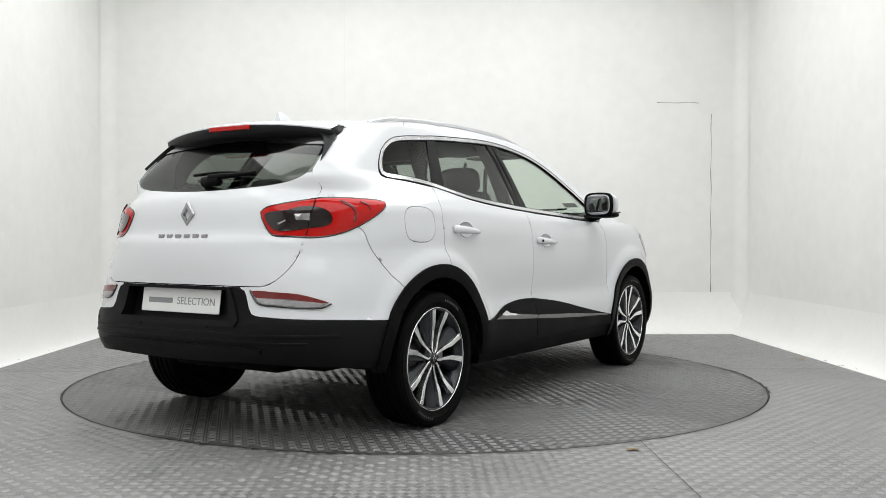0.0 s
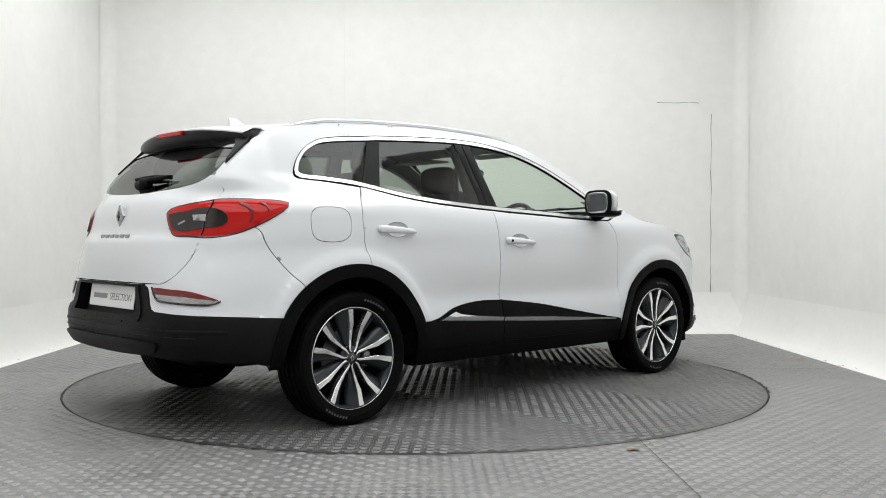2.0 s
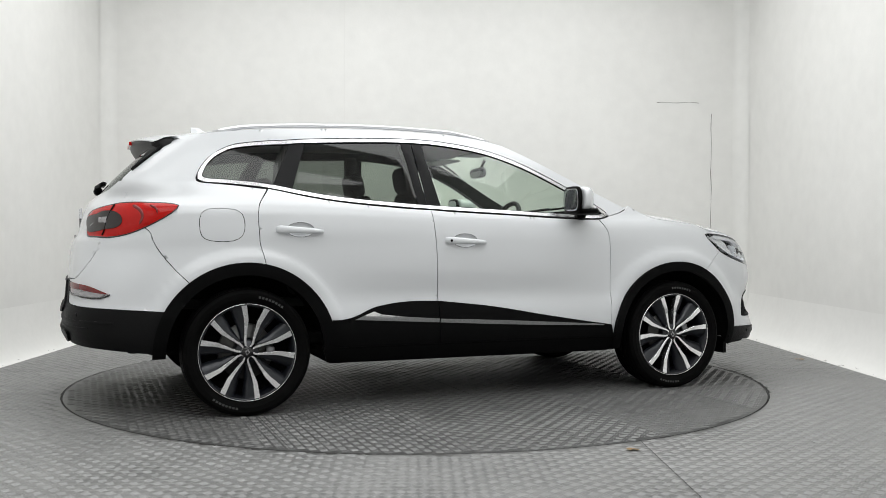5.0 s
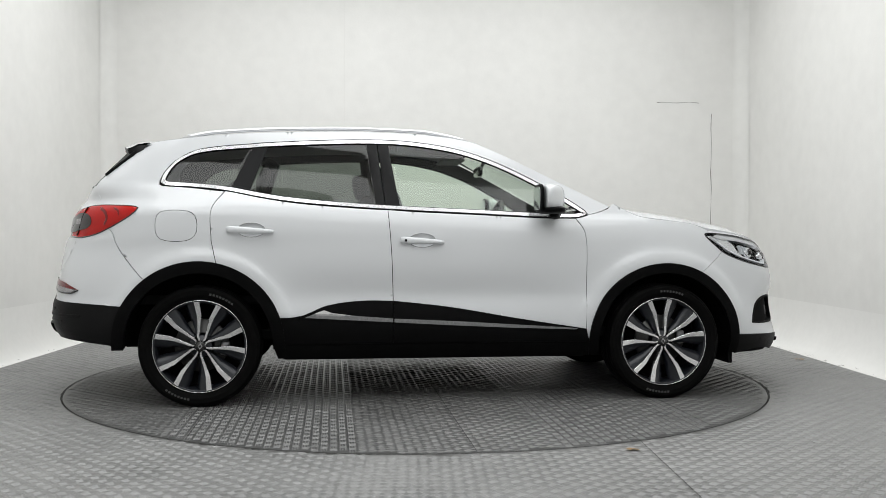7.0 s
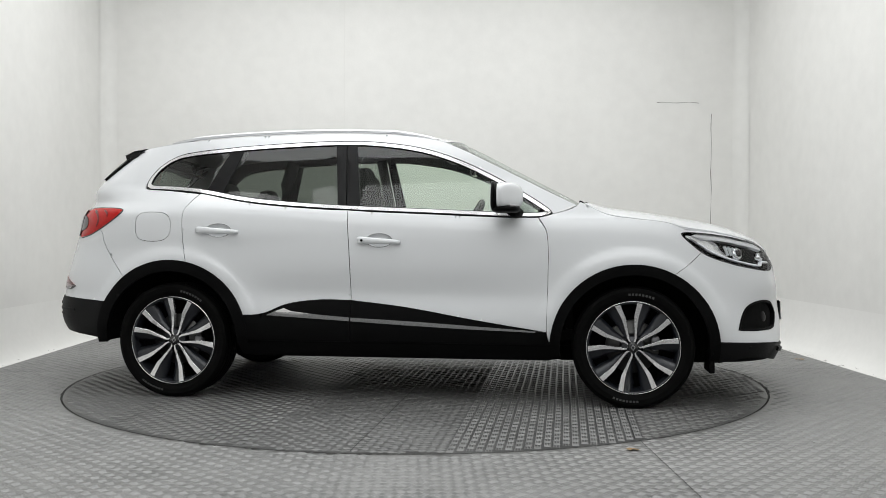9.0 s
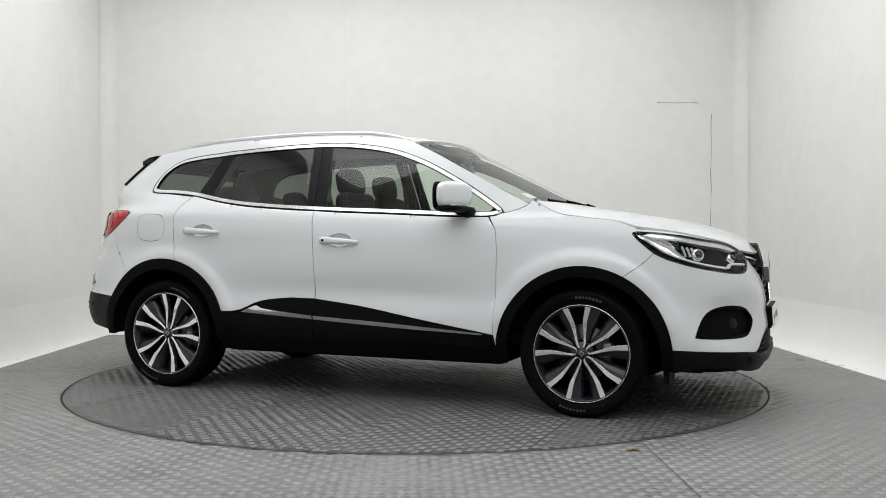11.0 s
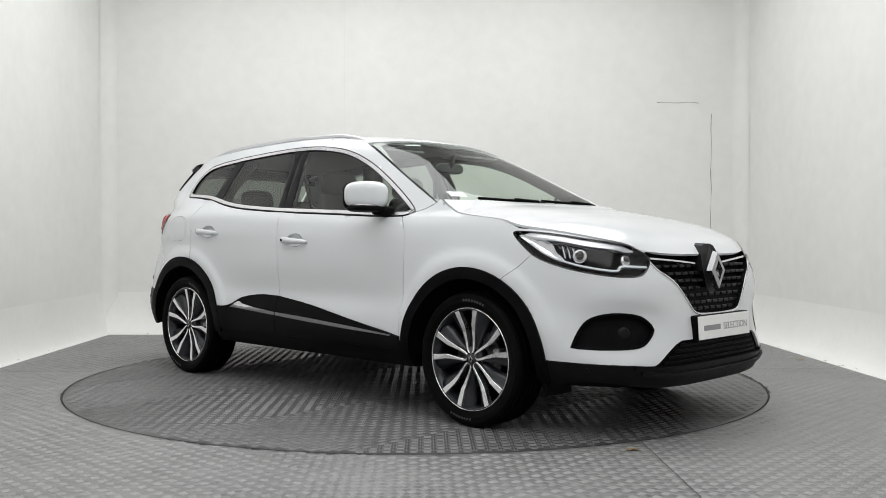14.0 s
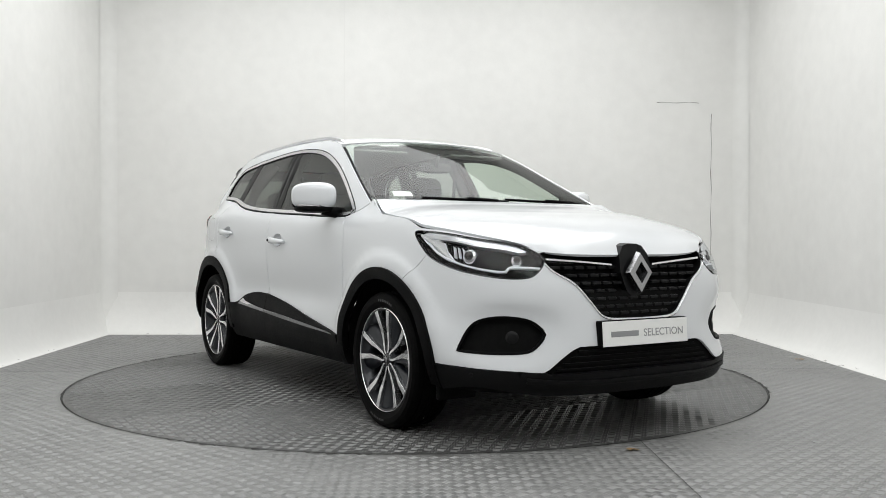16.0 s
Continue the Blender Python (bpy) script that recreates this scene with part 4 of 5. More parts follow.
# ---- nose ----
archf_o = outline([S(float(x), float(z)) for x, z in ARCH_F[::3]], 0.02)
other = lambda pts, sharp=False: [(2 * (XSF + END) - S(x, z)[0], z) + ((1,) if sharp else ()) for x, z in pts]
fb_o = outline([S(1.60, 0.982) + (1,), S(1.62, 0.93), S(1.69, 0.86) + (1,), S(1.62, 0.794), S(1.535, 0.732) + (1,), S(1.65, 0.40) + (1,), S(1.76, 0.372) + (1,), S(1.90, 0.366), F(-0.62, 0.354), F(-0.53, 0.350), F(-0.46, 0.40), F(-0.40, 0.44), F(-0.36, 0.455) + (1,),
                F(0.36, 0.455) + (1,), F(0.40, 0.44), F(0.46, 0.40), F(0.53, 0.350), F(0.62, 0.354), (2 * (XSF + END) - S(1.90, 0.366)[0], 0.366)] + other([(1.76, 0.372), (1.65, 0.40), (1.535, 0.732)], True) + other([(1.62, 0.794)]) + other([(1.69, 0.86)], True) + other([(1.62, 0.93)]) + other([(1.60, 0.982)], True)
               + other([(1.75, 0.968), (1.9, 0.939), (2.02, 0.904)]) + [F(0.46, 0.872), F(0.3, 0.845), F(-0.3, 0.845), F(-0.46, 0.872), S(2.02, 0.904), S(1.9, 0.939), S(1.75, 0.968)], 0.03)
holes = [archf_o, flip_side(archf_o), head_o, flip_side(head_o), grille_o, fog_o, flip_side(fog_o)]
panel("front_bumper", car, M_PAINT, fb_o, holes, gap=0.0018, res=(0.022, 0.022))
lip = outline([S(1.76, 0.372) + (1,), S(1.90, 0.366), F(-0.62, 0.354), F(-0.53, 0.350), F(-0.50, 0.340) + (1,), F(0.50, 0.340) + (1,), F(0.53, 0.350), F(0.62, 0.354), (2 * (XSF + END) - S(1.90, 0.366)[0], 0.366), (2 * (XSF + END) - S(1.76, 0.372)[0], 0.372, 1),
               (2 * (XSF + END) - S(1.76, 0.25)[0], 0.25, 1), F(0.75, 0.280), F(0.5, 0.245), F(0, 0.235), F(-0.5, 0.245), F(-0.75, 0.280), S(1.76, 0.25) + (1,)], 0.03)
panel("front_lower_bumper", car, M_BUMP, lip, [archf_o, flip_side(archf_o)], "grained black plastic lower bumper", lift=0.006, thick=0.03)
part("bonnet", cut(bonnet_chart, outline([(0.02, -0.985, 1), (8.95, -0.985, 1), (8.95, 0.985, 1), (0.02, 0.985, 1)], 0.12), thick=0.014, gap=0.001, res=(0.3, 0.06), flip=True), M_PAINT, car)
part("windscreen", cut(screen_chart, outline([(0.0, -0.95), (0.25, -0.975), (4.6, -0.965), (4.95, -0.93), (4.99, -0.5), (5.0, 0.0), (4.99, 0.5), (4.95, 0.93), (4.6, 0.965), (0.25, 0.975), (0.0, 0.95), (-0.0, 0.0)], 0.12), thick=0.005, gap=0, res=(0.25, 0.08), lift=-0.002, flip=True), M_SCREEN, car, "clear green-tinted windscreen").visible_shadow = False
part("roof", cut(roof_chart, outline([(0.0, -1, 1), (7.0, -1, 1), (7.0, 1, 1), (0.0, 1, 1)], 0.12), thick=0.02, gap=0, res=(0.25, 0.08), flip=True), M_PAINT, car)

# ---- tail ----
tg_o = outline([B(-0.590, 1.232) + (1,)] + D_EDGE[5:-1] + [D_EDGE[-1] + (1,), (c_r - D_EDGE[-1][0], 0.717, 1)] + [(c_r - a, z) for a, z in rev(D_EDGE[5:-1])] + [(c_r - B(-0.590, 1.232)[0], 1.232, 1)], 0.03)
panel("tailgate", car, M_PAINT, tg_o, [glass_o, tail_o, flip_side(tail_o)], gap=0.0028, res=(0.025, 0.018))
panel("rear_window", car, M_PRIV, glass_o, (), "dark tinted heated rear glass", lift=-0.003, thick=0.005).visible_shadow = False
rb_o = outline([S(-1.87, 1.0) + (1,)] + BUMP_SEAM[1:-1] + [S(-1.60, 0.685) + (1,), S(-1.70, 0.555) + (1,)] + RBLACK_R[1:-1] + [(c_r - a, z) for a, z in rev(RBLACK_R[1:-1])] + [(c_r - S(-1.70, 0.555)[0], 0.555, 1), (c_r - S(-1.60, 0.685)[0], 0.685, 1)]
                + [(c_r - a, z) for a, z in rev(BUMP_SEAM[1:-1])] + [(c_r - S(-1.87, 1.0)[0], 1.0, 1)] + [(c_r - a, z) for a, z in D_EDGE[7:]] + rev(D_EDGE[7:]), 0.03)
arr_o = outline([S(float(x), float(z)) for x, z in ARCH_R[::3]], 0.02)
panel("rear_bumper", car, M_PAINT, rb_o, [arr_o, flip_side(arr_o), tail_o, flip_side(tail_o)], gap=0.0028, res=(0.025, 0.018))
rl_o = outline([S(-1.70, 0.555) + (1,)] + RBLACK_R[1:-1] + [(c_r - a, z) for a, z in rev(RBLACK_R[1:-1])] + [(c_r - S(-1.70, 0.555)[0], 0.555, 1), (c_r - S(-1.70, 0.330)[0], 0.330, 1), B(0.80, 0.352), B(0.68, 0.368), B(0.4, 0.378), B(0, 0.380), B(-0.4, 0.378), B(-0.68, 0.368), B(-0.80, 0.352), S(-1.70, 0.330) + (1,)], 0.03)
REC = [B(-0.325, 0.700) + (1,), B(-0.36, 0.560) + (1,), B(0.36, 0.560) + (1,), B(0.325, 0.700) + (1,)]
rlb = panel("rear_lower_bumper", car, M_BUMP, rl_o, [arr_o, flip_side(arr_o), outline(REC)], "grained black plastic lower bumper", lift=0.003, thick=0.052)
panel("plate_surround", rlb, M_BUMP, outline([B(-0.345, 0.706) + (1,), B(-0.405, 0.560), B(-0.39, 0.540), B(0.39, 0.540), B(0.405, 0.560), B(0.345, 0.706) + (1,)], 0.02), [outline(REC)], lift=0.012, thick=0.016, gap=0.0)
panel("plate_recess", rlb, M_BUMP, outline(REC), lift=-0.048, thick=0, gap=-0.004)

# ---- dark shell under the panels, floor pan ----
bm = bmesh.new()
zs = np.linspace(0.24, 1.05, 24)
aa = np.concatenate([np.linspace(XSR - END, XSF + END, 150), np.linspace(XSF + END, 2 * (XSF + END) - (XSR - END), 150)[1:-1]])
aa = np.where(aa > 2 * (XSF + END) - XSR, aa - 2 * (XSF + END - XSR + END), aa)
rows = []
for z in zs:
    b = np.where(aa > XSF + END, 2 * (XSF + END) - aa, aa)
    b = np.clip(b, XSR - END, XSF + END)
    p = wrap(b, np.full(len(b), z))
    nn = normal_at(wrap, np.stack([b, np.full(len(b), z)], 1), False)
    p = p - nn * 0.02
    rows.append(p)
rows = [r[:150] for r in rows]
for m in (1, -1):
    g = [[bm.verts.new((q[0], q[1] * m, q[2])) for q in r] for r in rows]
    for r, s in zip(g, g[1:]):
        for i in range(149):
            c = (r[i].co + s[i + 1].co) / 2
            if min(math.hypot(c.x - HUB_F, c.z - HUB_Z), math.hypot(c.x - HUB_R, c.z - HUB_Z)) < 0.44 or (c.x < -2.0 and abs(c.y) < 0.47 and 0.53 < c.z < 0.74) or (c.x < -1.72 and c.z < 0.40) or (c.x > 0.95 and c.z > 0.80 and c.z > zat(BONNET_ROWS, min(c.x, 2.07)) - 0.05) or (c.x > 1.5 and 0.7 < c.z and abs(c.y) < 0.9 and c.x > 1.62):
                continue
            bm.faces.new((r[i], r[i + 1], s[i + 1], s[i]))
part("inner_shell", bm, M_DARK, car)
bm = box(-1.80, 2.02, -0.55, 0.55, 0.30, 0.36, 0.02)
box(-0.88, 0.88, -0.80, 0.80, 0.245, 0.36, 0.02, bm=bm)
box(-1.9, -1.45, -0.35, 0.35, 0.29, 0.35, 0.02, bm=bm)
box(0.9, 1.9, -0.42, 0.42, 0.20, 0.3, 0.03, bm=bm)
part("floor_pan", bm, M_DARK, car)


# ---- wheels ----
def wheel_parts(parent, mirror):
    """Tyre, two-tone ten-spoke rim, hub cap and brake, about its own centre; the outer face at -y."""
    tyre = lathe([(0.252, -0.085), (0.262, -0.098), (0.285, -0.108), (0.310, -0.110), (0.325, -0.101), (0.332, -0.088), (0.334, -0.066), (0.327, -0.064), (0.327, -0.055), (0.3345, -0.053), (0.335, -0.024), (0.327, -0.022), (0.327, -0.013), (0.335, -0.011), (0.335, 0.011), (0.327, 0.013), (0.327, 0.022), (0.335, 0.024), (0.3345, 0.053), (0.327, 0.055), (0.327, 0.064), (0.334, 0.066), (0.332, 0.088), (0.325, 0.101), (0.310, 0.110), (0.285, 0.108), (0.252, 0.09)], 96)
    o = [("tyre", tyre, M_TYRE, "black road tyre", False)]
    rimb = lathe([(0.243, -0.088), (0.2535, -0.096), (0.256, -0.088), (0.25, -0.075), (0.236, -0.06), (0.232, 0.06), (0.25, 0.09)], 72)
    o.append(("rim_barrel", rimb, M_RIMD, "", True))
    lip_ = lathe([(0.2515, -0.092), (0.2520, -0.0975), (0.2540, -0.0985), (0.2562, -0.094)], 72)
    o.append(("rim_lip", lip_, M_RIM, "machined rim edge", True))
    for k in range(5):
        for sd in (-1, 1):
            spoke, web = bmesh.new(), bmesh.new()
            a = radians(90 + 72 * k)
            c, sn = math.cos(a), math.sin(a)

            def at(rr, oo, yy, most=0.2465):
                f = min(1, most / math.hypot(rr, oo))
                return (f * (rr * c - oo * sn), yy, f * (rr * sn + oo * c))

            # each spoke leaves the hub beside its twin and kinks outward at two thirds
            prev = None
            for r, off, wd, y in ((0.0285, 0.0030, 0.0050, -0.079), (0.0315, 0.0130, 0.0052, -0.079), (0.047, 0.0195, 0.0058, -0.079), (0.085, 0.0240, 0.0068, -0.078), (0.135, 0.0305, 0.0095, -0.081), (0.166, 0.0355, 0.0125, -0.086), (0.250, 0.0640, 0.0165, -0.095)):
                off *= sd
                cur = [spoke.verts.new(at(r, off + o_, y + d)) for o_, d in ((-wd, 0.03), (-wd, 0.0015), (-wd + 0.0015, 0), (wd - 0.0015, 0), (wd, 0.0015), (wd, 0.03))]
                if prev:
                    for i in range(5):
                        spoke.faces.new((prev[i], cur[i], cur[i + 1], prev[i + 1]))
                prev = cur
            bmesh.ops.recalc_face_normals(spoke, faces=spoke.faces)
            # dark scooped web on the spoke's outer side
            prev = None
            for r, o0, o1, y in ((0.060, 0.030, 0.040, -0.066), (0.125, 0.040, 0.072, -0.066), (0.172, 0.050, 0.104, -0.070), (0.243, 0.078, 0.142, -0.080)):
                cur = [web.verts.new(at(r, o0 * sd, y)), web.verts.new(at(r * 0.995, (o0 * 0.6 + o1 * 0.4) * sd, y + 0.004)), web.verts.new(at(r * 0.985, (o0 * 0.2 + o1 * 0.8) * sd, y + 0.014)), web.verts.new(at(r * 0.98, o1 * sd, y + 0.032))]
                if prev:
                    for i in range(3):
                        web.faces.new((prev[i], cur[i], cur[i + 1], prev[i + 1]))
                prev = cur
            o.append(("spoke", spoke, M_RIM, "machined silver spoke", False))
            o.append(("spoke_web", web, M_RIMD, "dark grey alloy", True))
    hub = lathe([(0.001, -0.076), (0.026, -0.076), (0.031, -0.072), (0.033, -0.06), (0.058, -0.068), (0.062, -0.055), (0.066, -0.02)], 40)
    o.append(("wheel_hub", hub, M_RIMD, "", True))
    cap = lathe([(0.001, -0.081), (0.024, -0.080), (0.0285, -0.076), (0.029, -0.066)], 32)
    o.append(("hub_cap", cap, M_GLOSS, "round black hub cap", True))
    em = bmesh.new()
    for k0, k1 in ((0.95, 0.5),):
        q0 = [em.verts.new((xx * k0, -0.0825, zz * k0)) for xx, zz in ((0, 0.020), (0.014, 0), (0, -0.020), (-0.014, 0))]
        q1 = [em.verts.new((xx * k1, -0.0830, zz * k1)) for xx, zz in ((0, 0.020), (0.014, 0), (0, -0.020), (-0.014, 0))]
        for i in range(4):
            em.faces.new((q0[i], q0[(i + 1) % 4], q1[(i + 1) % 4], q1[i]))
    bmesh.ops.recalc_face_normals(em, faces=em.faces)
    o.append(("cap_emblem", em, M_BADGE, "plain chrome diamond", False))
    for a_ in (62, 242):
        letter = bmesh.new()
        for j in range(8):
            t0 = radians(a_ + 3.6 * j)
            vs_ = [(rr_ * math.cos(t0 + dd_), -0.1113, rr_ * math.sin(t0 + dd_)) for rr_, dd_ in ((0.287, 0), (0.287, 0.040), (0.299, 0.040), (0.299, 0))]
            letter.faces.new([letter.verts.new(v) for v in vs_])
        o.append(("lettering_bar", letter, M_SIDEWALL, "plain grey sidewall lettering bars", False))
    disc = lathe([(0.07, -0.03), (0.075, -0.022), (0.145, -0.022), (0.147, -0.018), (0.147, 0.004), (0.06, 0.004)], 48)
    o.append(("brake_disc", disc, M_DISCB, "", True))
    cal = box(0.105, 0.150, -0.040, 0.03, -0.035, 0.045, 0.012)
    o.append(("brake_caliper", cal, M_CALIPER, "", False))
    for k in range(5):
        nut = bmesh.new()
        a = radians(54 + 72 * k)
        bmesh.ops.create_cone(nut, cap_ends=True, segments=6, radius1=0.009, radius2=0.008, depth=0.02, matrix=Matrix.Translation((0.05 * math.cos(a), -0.066, 0.05 * math.sin(a))) @ pose(0, 0, 0, 90, 0, 0))
        o.append(("wheel_nut", nut, M_DARK, "", False))
    back = lathe([(0.001, 0.02), (0.235, 0.03)], 40)
    o.append(("brake_shield", back, M_DARK, "", True))
    for nm, b, mt, lb, sm in o:
        if mirror:
            for v in b.verts:
                v.co.y = -v.co.y
            bmesh.ops.reverse_faces(b, faces=b.faces)
        part(nm, b, mt, parent, lb, sm)


for hx, turn_ in ((HUB_F, -6), (HUB_R, 10)):
    for m in (False, True):
        w = part("wheel", lathe([(0.02, 0.0), (0.05, 0.0), (0.05, 0.1 if not m else -0.1), (0.02, 0.1 if not m else -0.1)], 16), M_DARK, car, "nineteen-inch two-tone alloy wheel")
        w.location = OFF + Vector((hx, 0.775 if m else -0.775, HUB_Z + 0.003))
        w.rotation_euler = (0, radians(turn_), 0)
        wheel_parts(w, m)


# ---- lamps, grille, badges, mirrors and other fittings of the car ----
def both_sides(make):
    for m in (False, True):
        make(m)


def disc_on(a, z, r, depth, lift, seg=20, mirror=False, dome=0.0):
    """A short round pin standing on the skin."""
    uv = np.array([[a, z]])
    p, n = Vector(wrap(uv[:, 0], uv[:, 1])[0]), Vector(normal_at(wrap, uv, False)[0])
    if mirror:
        p.y, n.y = -p.y, -n.y
    q = n.to_track_quat("Z", "Y").to_matrix().to_4x4()
    bm = bmesh.new()
    prof = [(r, -depth), (r, lift), (r * 0.85, lift + dome * 0.5 + 0.0015), (r * 0.45, lift + dome * 0.9 + 0.0015), (0.0005, lift + dome + 0.0015)]
    rings = [[bm.verts.new(Matrix.Translation(p) @ q @ Vector((rr * math.cos(k * 2 * math.pi / seg), rr * math.sin(k * 2 * math.pi / seg), h))) for k in range(seg)] for rr, h in prof]
    for i in range(len(rings) - 1):
        for k in range(seg):
            bm.faces.new((rings[i][k], rings[i][(k + 1) % seg], rings[i + 1][(k + 1) % seg], rings[i + 1][k]))
    return bm


def tail_light(m):
    lamp = panel("tail_light", car, M_RED, tail_o, (), "red tail lamp with smoked centre", lift=0.004, thick=0.03, dome=0.006, res=(0.025, 0.025), gap=0.0015, mirror=m)
    dark = outline([B(-0.455, 1.034), B(-0.55, 1.055), S(-2.015, 1.068), S(-1.965, 1.066), S(-1.935, 1.045), S(-1.93, 1.01), S(-1.955, 0.985), S(-2.02, 0.972), B(-0.60, 0.965), B(-0.505, 0.966)], 0.015)
    panel("lamp_centre", lamp, M_SMOKE, dark, (), "smoked lens", lift=0.0138, thick=0.008, res=(0.015, 0.015), gap=0.0, mirror=m)
    for cen in ([B(-0.575, 1.036), B(-0.63, 1.040), B(-0.635, 1.008), B(-0.585, 1.010)], [B(-0.515, 0.995), B(-0.545, 1.012), B(-0.548, 1.005), B(-0.52, 0.988)]):
        panel("reflector", lamp, M_CLEAR, outline([c + (1,) for c in cen], 0.02), (), "clear reversing reflector", lift=0.0152, thick=0.004, gap=0.0, mirror=m)
    part("light_guide", band([S(-1.88, 1.095), S(-1.845, 1.07), S(-1.835, 1.04), S(-1.85, 1.0)], 0.014, 0.0110, 0.006, 0.012, m, True), M_REDD, lamp, "deep red light guide")
    part("light_guide", band([S(-1.80, 1.094), S(-1.77, 1.078), S(-1.765, 1.055)], 0.009, 0.0110, 0.006, 0.012, m, True), M_REDD, lamp, "deep red light guide")
    part("lamp_rim", band(thinned(tail_o), 0.007, 0.0035, 0.02, 0.02, m, closed=True), M_GLOSS, lamp, "black rim")
    part("lamp_joint", band([B(-0.632, 1.10), B(-0.632, 1.03), B(-0.631, 0.94)], 0.004, 0.0142, 0.006, 0.02, m), M_DARK, lamp)


both_sides(tail_light)


def rear_reflector(m):
    up = outline([B(-0.455, 0.697), B(-0.56, 0.694), B(-0.665, 0.682), B(-0.745, 0.645), B(-0.60, 0.664), B(-0.48, 0.669)], 0.015)
    lo = outline([B(-0.478, 0.667), B(-0.60, 0.662), B(-0.738, 0.643), B(-0.725, 0.630), B(-0.57, 0.638), B(-0.50, 0.648)], 0.015)
    r = panel("rear_fog_lamp", car, M_REDD, up, (), "deep red fog lamp with clear lower half", lift=0.006, thick=0.015, res=(0.02, 0.02), gap=0.0005, mirror=m)
    panel("reflector", r, M_CLEAR, lo, (), "clear lower lens", lift=0.006, thick=0.015, res=(0.02, 0.02), gap=0.0005, mirror=m)
    part("lamp_rim", band([B(-0.447, 0.70), B(-0.49, 0.645), B(-0.57, 0.633), B(-0.725, 0.624), B(-0.752, 0.642)], 0.008, 0.006, 0.012, 0.02, m), M_GLOSS, r)


both_sides(rear_reflector)

# rear badge, nameplate bars, plate
def diamond(name, x, z, w, h, d, face, parent, label):
    """A plain pointed ring, standing off the panel."""
    bm = bmesh.new()
    def quad(k, dx):
        return [bm.verts.new((x + face * dx, yy * k, z + zz * k)) for yy, zz in ((0, h), (w, 0), (0, -h), (-w, 0))]
    a, b, c, e = quad(1.0, 0), quad(0.92, d), quad(0.52, d * 1.15), quad(0.45, 0)
    for p, q in ((a, b), (b, c), (c, e)):
        for i in range(4):
            bm.faces.new((p[i], p[(i + 1) % 4], q[(i + 1) % 4], q[i]))
    bmesh.ops.recalc_face_normals(bm, faces=bm.faces)
    return part(name, bm, M_BADGE, parent, label)


diamond("badge", -2.128, 1.042, 0.046, 0.062, 0.014, -1, car, "plain chrome diamond badge")
for k in range(6):
    yc = 0.148 - k * 0.058
    p = wrap(np.array([B(yc, 0.937)[0]]), np.array([0.937]))[0]
    part("nameplate_bar", box(p[0] - 0.005, p[0] + 0.004, yc - 0.019, yc + 0.019, 0.924, 0.949, 0.002, 1), M_BADGE, car, "plain chrome bar")


def sign_plate(name, x, z, face, w, h, tilt):
    bm = box(-w / 2, w / 2, -h / 2, h / 2, -0.003, 0.003, 0.0025, 2)
    ob = part(name, bm, M_PLATE, car, "white plastic plate with grey lettering")
    ob.matrix_basis = Matrix.Translation(OFF + Vector((x, 0, z))) @ Euler((radians(90 - tilt), 0, radians(90 * face))).to_matrix().to_4x4()
    writing("lettering", "SELECTION", h * 0.43, ob, pose(w * 0.205, -h * 0.03, 0.0035), M_INK, 1.02)
    part("lettering_bar", box(-w * 0.41, -w * 0.095, -h * 0.13, h * 0.09, 0.003, 0.004), M_INK, ob, "plain grey bar")
    return ob


sign_plate("front_plate", 2.234, 0.507, 1, 0.52, 0.112, 4)
part("plate_holder", box(2.190, 2.228, -0.268, 0.268, 0.448, 0.566, 0.008, 2), M_CLAD, car)
sign_plate("rear_plate", -2.180, 0.640, -1, 0.52, 0.112, 8)

# rear bumper mouldings and sensors
part("bumper_moulding", band([S(-1.98, 0.50), B(-0.62, 0.502), B(-0.3, 0.505), B(0.3, 0.505), B(0.62, 0.502)], 0.016, 0.006, 0.01, 0.04), M_BUMP, car)
part("bumper_moulding", band([B(-0.70, 0.470), B(-0.3, 0.474), B(0.3, 0.474), B(0.70, 0.470)], 0.010, 0.006, 0.01, 0.04), M_BUMP, car)
part("bumper_insert", cut(wrap, outline([B(-0.52, 0.445), B(-0.46, 0.392), B(0.46, 0.392), B(0.52, 0.445), B(0.0, 0.452)], 0.03), (), lift=0.016, thick=0.02, gap=0.0), M_BUMP, car)
for y in (-0.62, -0.22, 0.22, 0.62):
    part("parking_sensor", disc_on(*B(y, 0.535), 0.010, 0.004, 0.0045), M_BUMP, car)
part("parking_sensor", disc_on(*S(1.96, 0.335), 0.010, 0.004, 0.0075), M_BUMP, car)

# spoiler with raised brake lamp
bm, topb = bmesh.new(), bmesh.new()
rows, tops = [], []
for k in range(25):
    y = -0.562 + 1.124 * k / 24
    q = abs(y) / 0.562
    xl, zl = -1.868 + 0.10 * q ** 2.2, 1.494 - 0.040 * q ** 2.4
    x0, z0 = -1.655 - 0.06 * (1 - q ** 2.4), 1.515 - 0.033 * q ** 2.4
    rows.append([bm.verts.new(v) for v in ((x0 - 0.01, y, z0 - 0.012), ((x0 + xl) / 2, y, (z0 + zl) / 2 - 0.002), (xl + 0.012, y, zl - 0.005), (xl, y, zl - 0.012), (xl + 0.008, y, zl - 0.040), (xl + 0.035, y, zl - 0.085), (x0 - 0.06, y, z0 - 0.10))])
    tops.append([topb.verts.new(v) for v in ((x0 + 0.012, y, z0 + 0.002), ((x0 + xl) / 2, y, (z0 + zl) / 2 + 0.006), (xl + 0.02, y, zl + 0.002), (xl - 0.002, y, zl - 0.006), (xl + 0.004, y, zl - 0.014))])
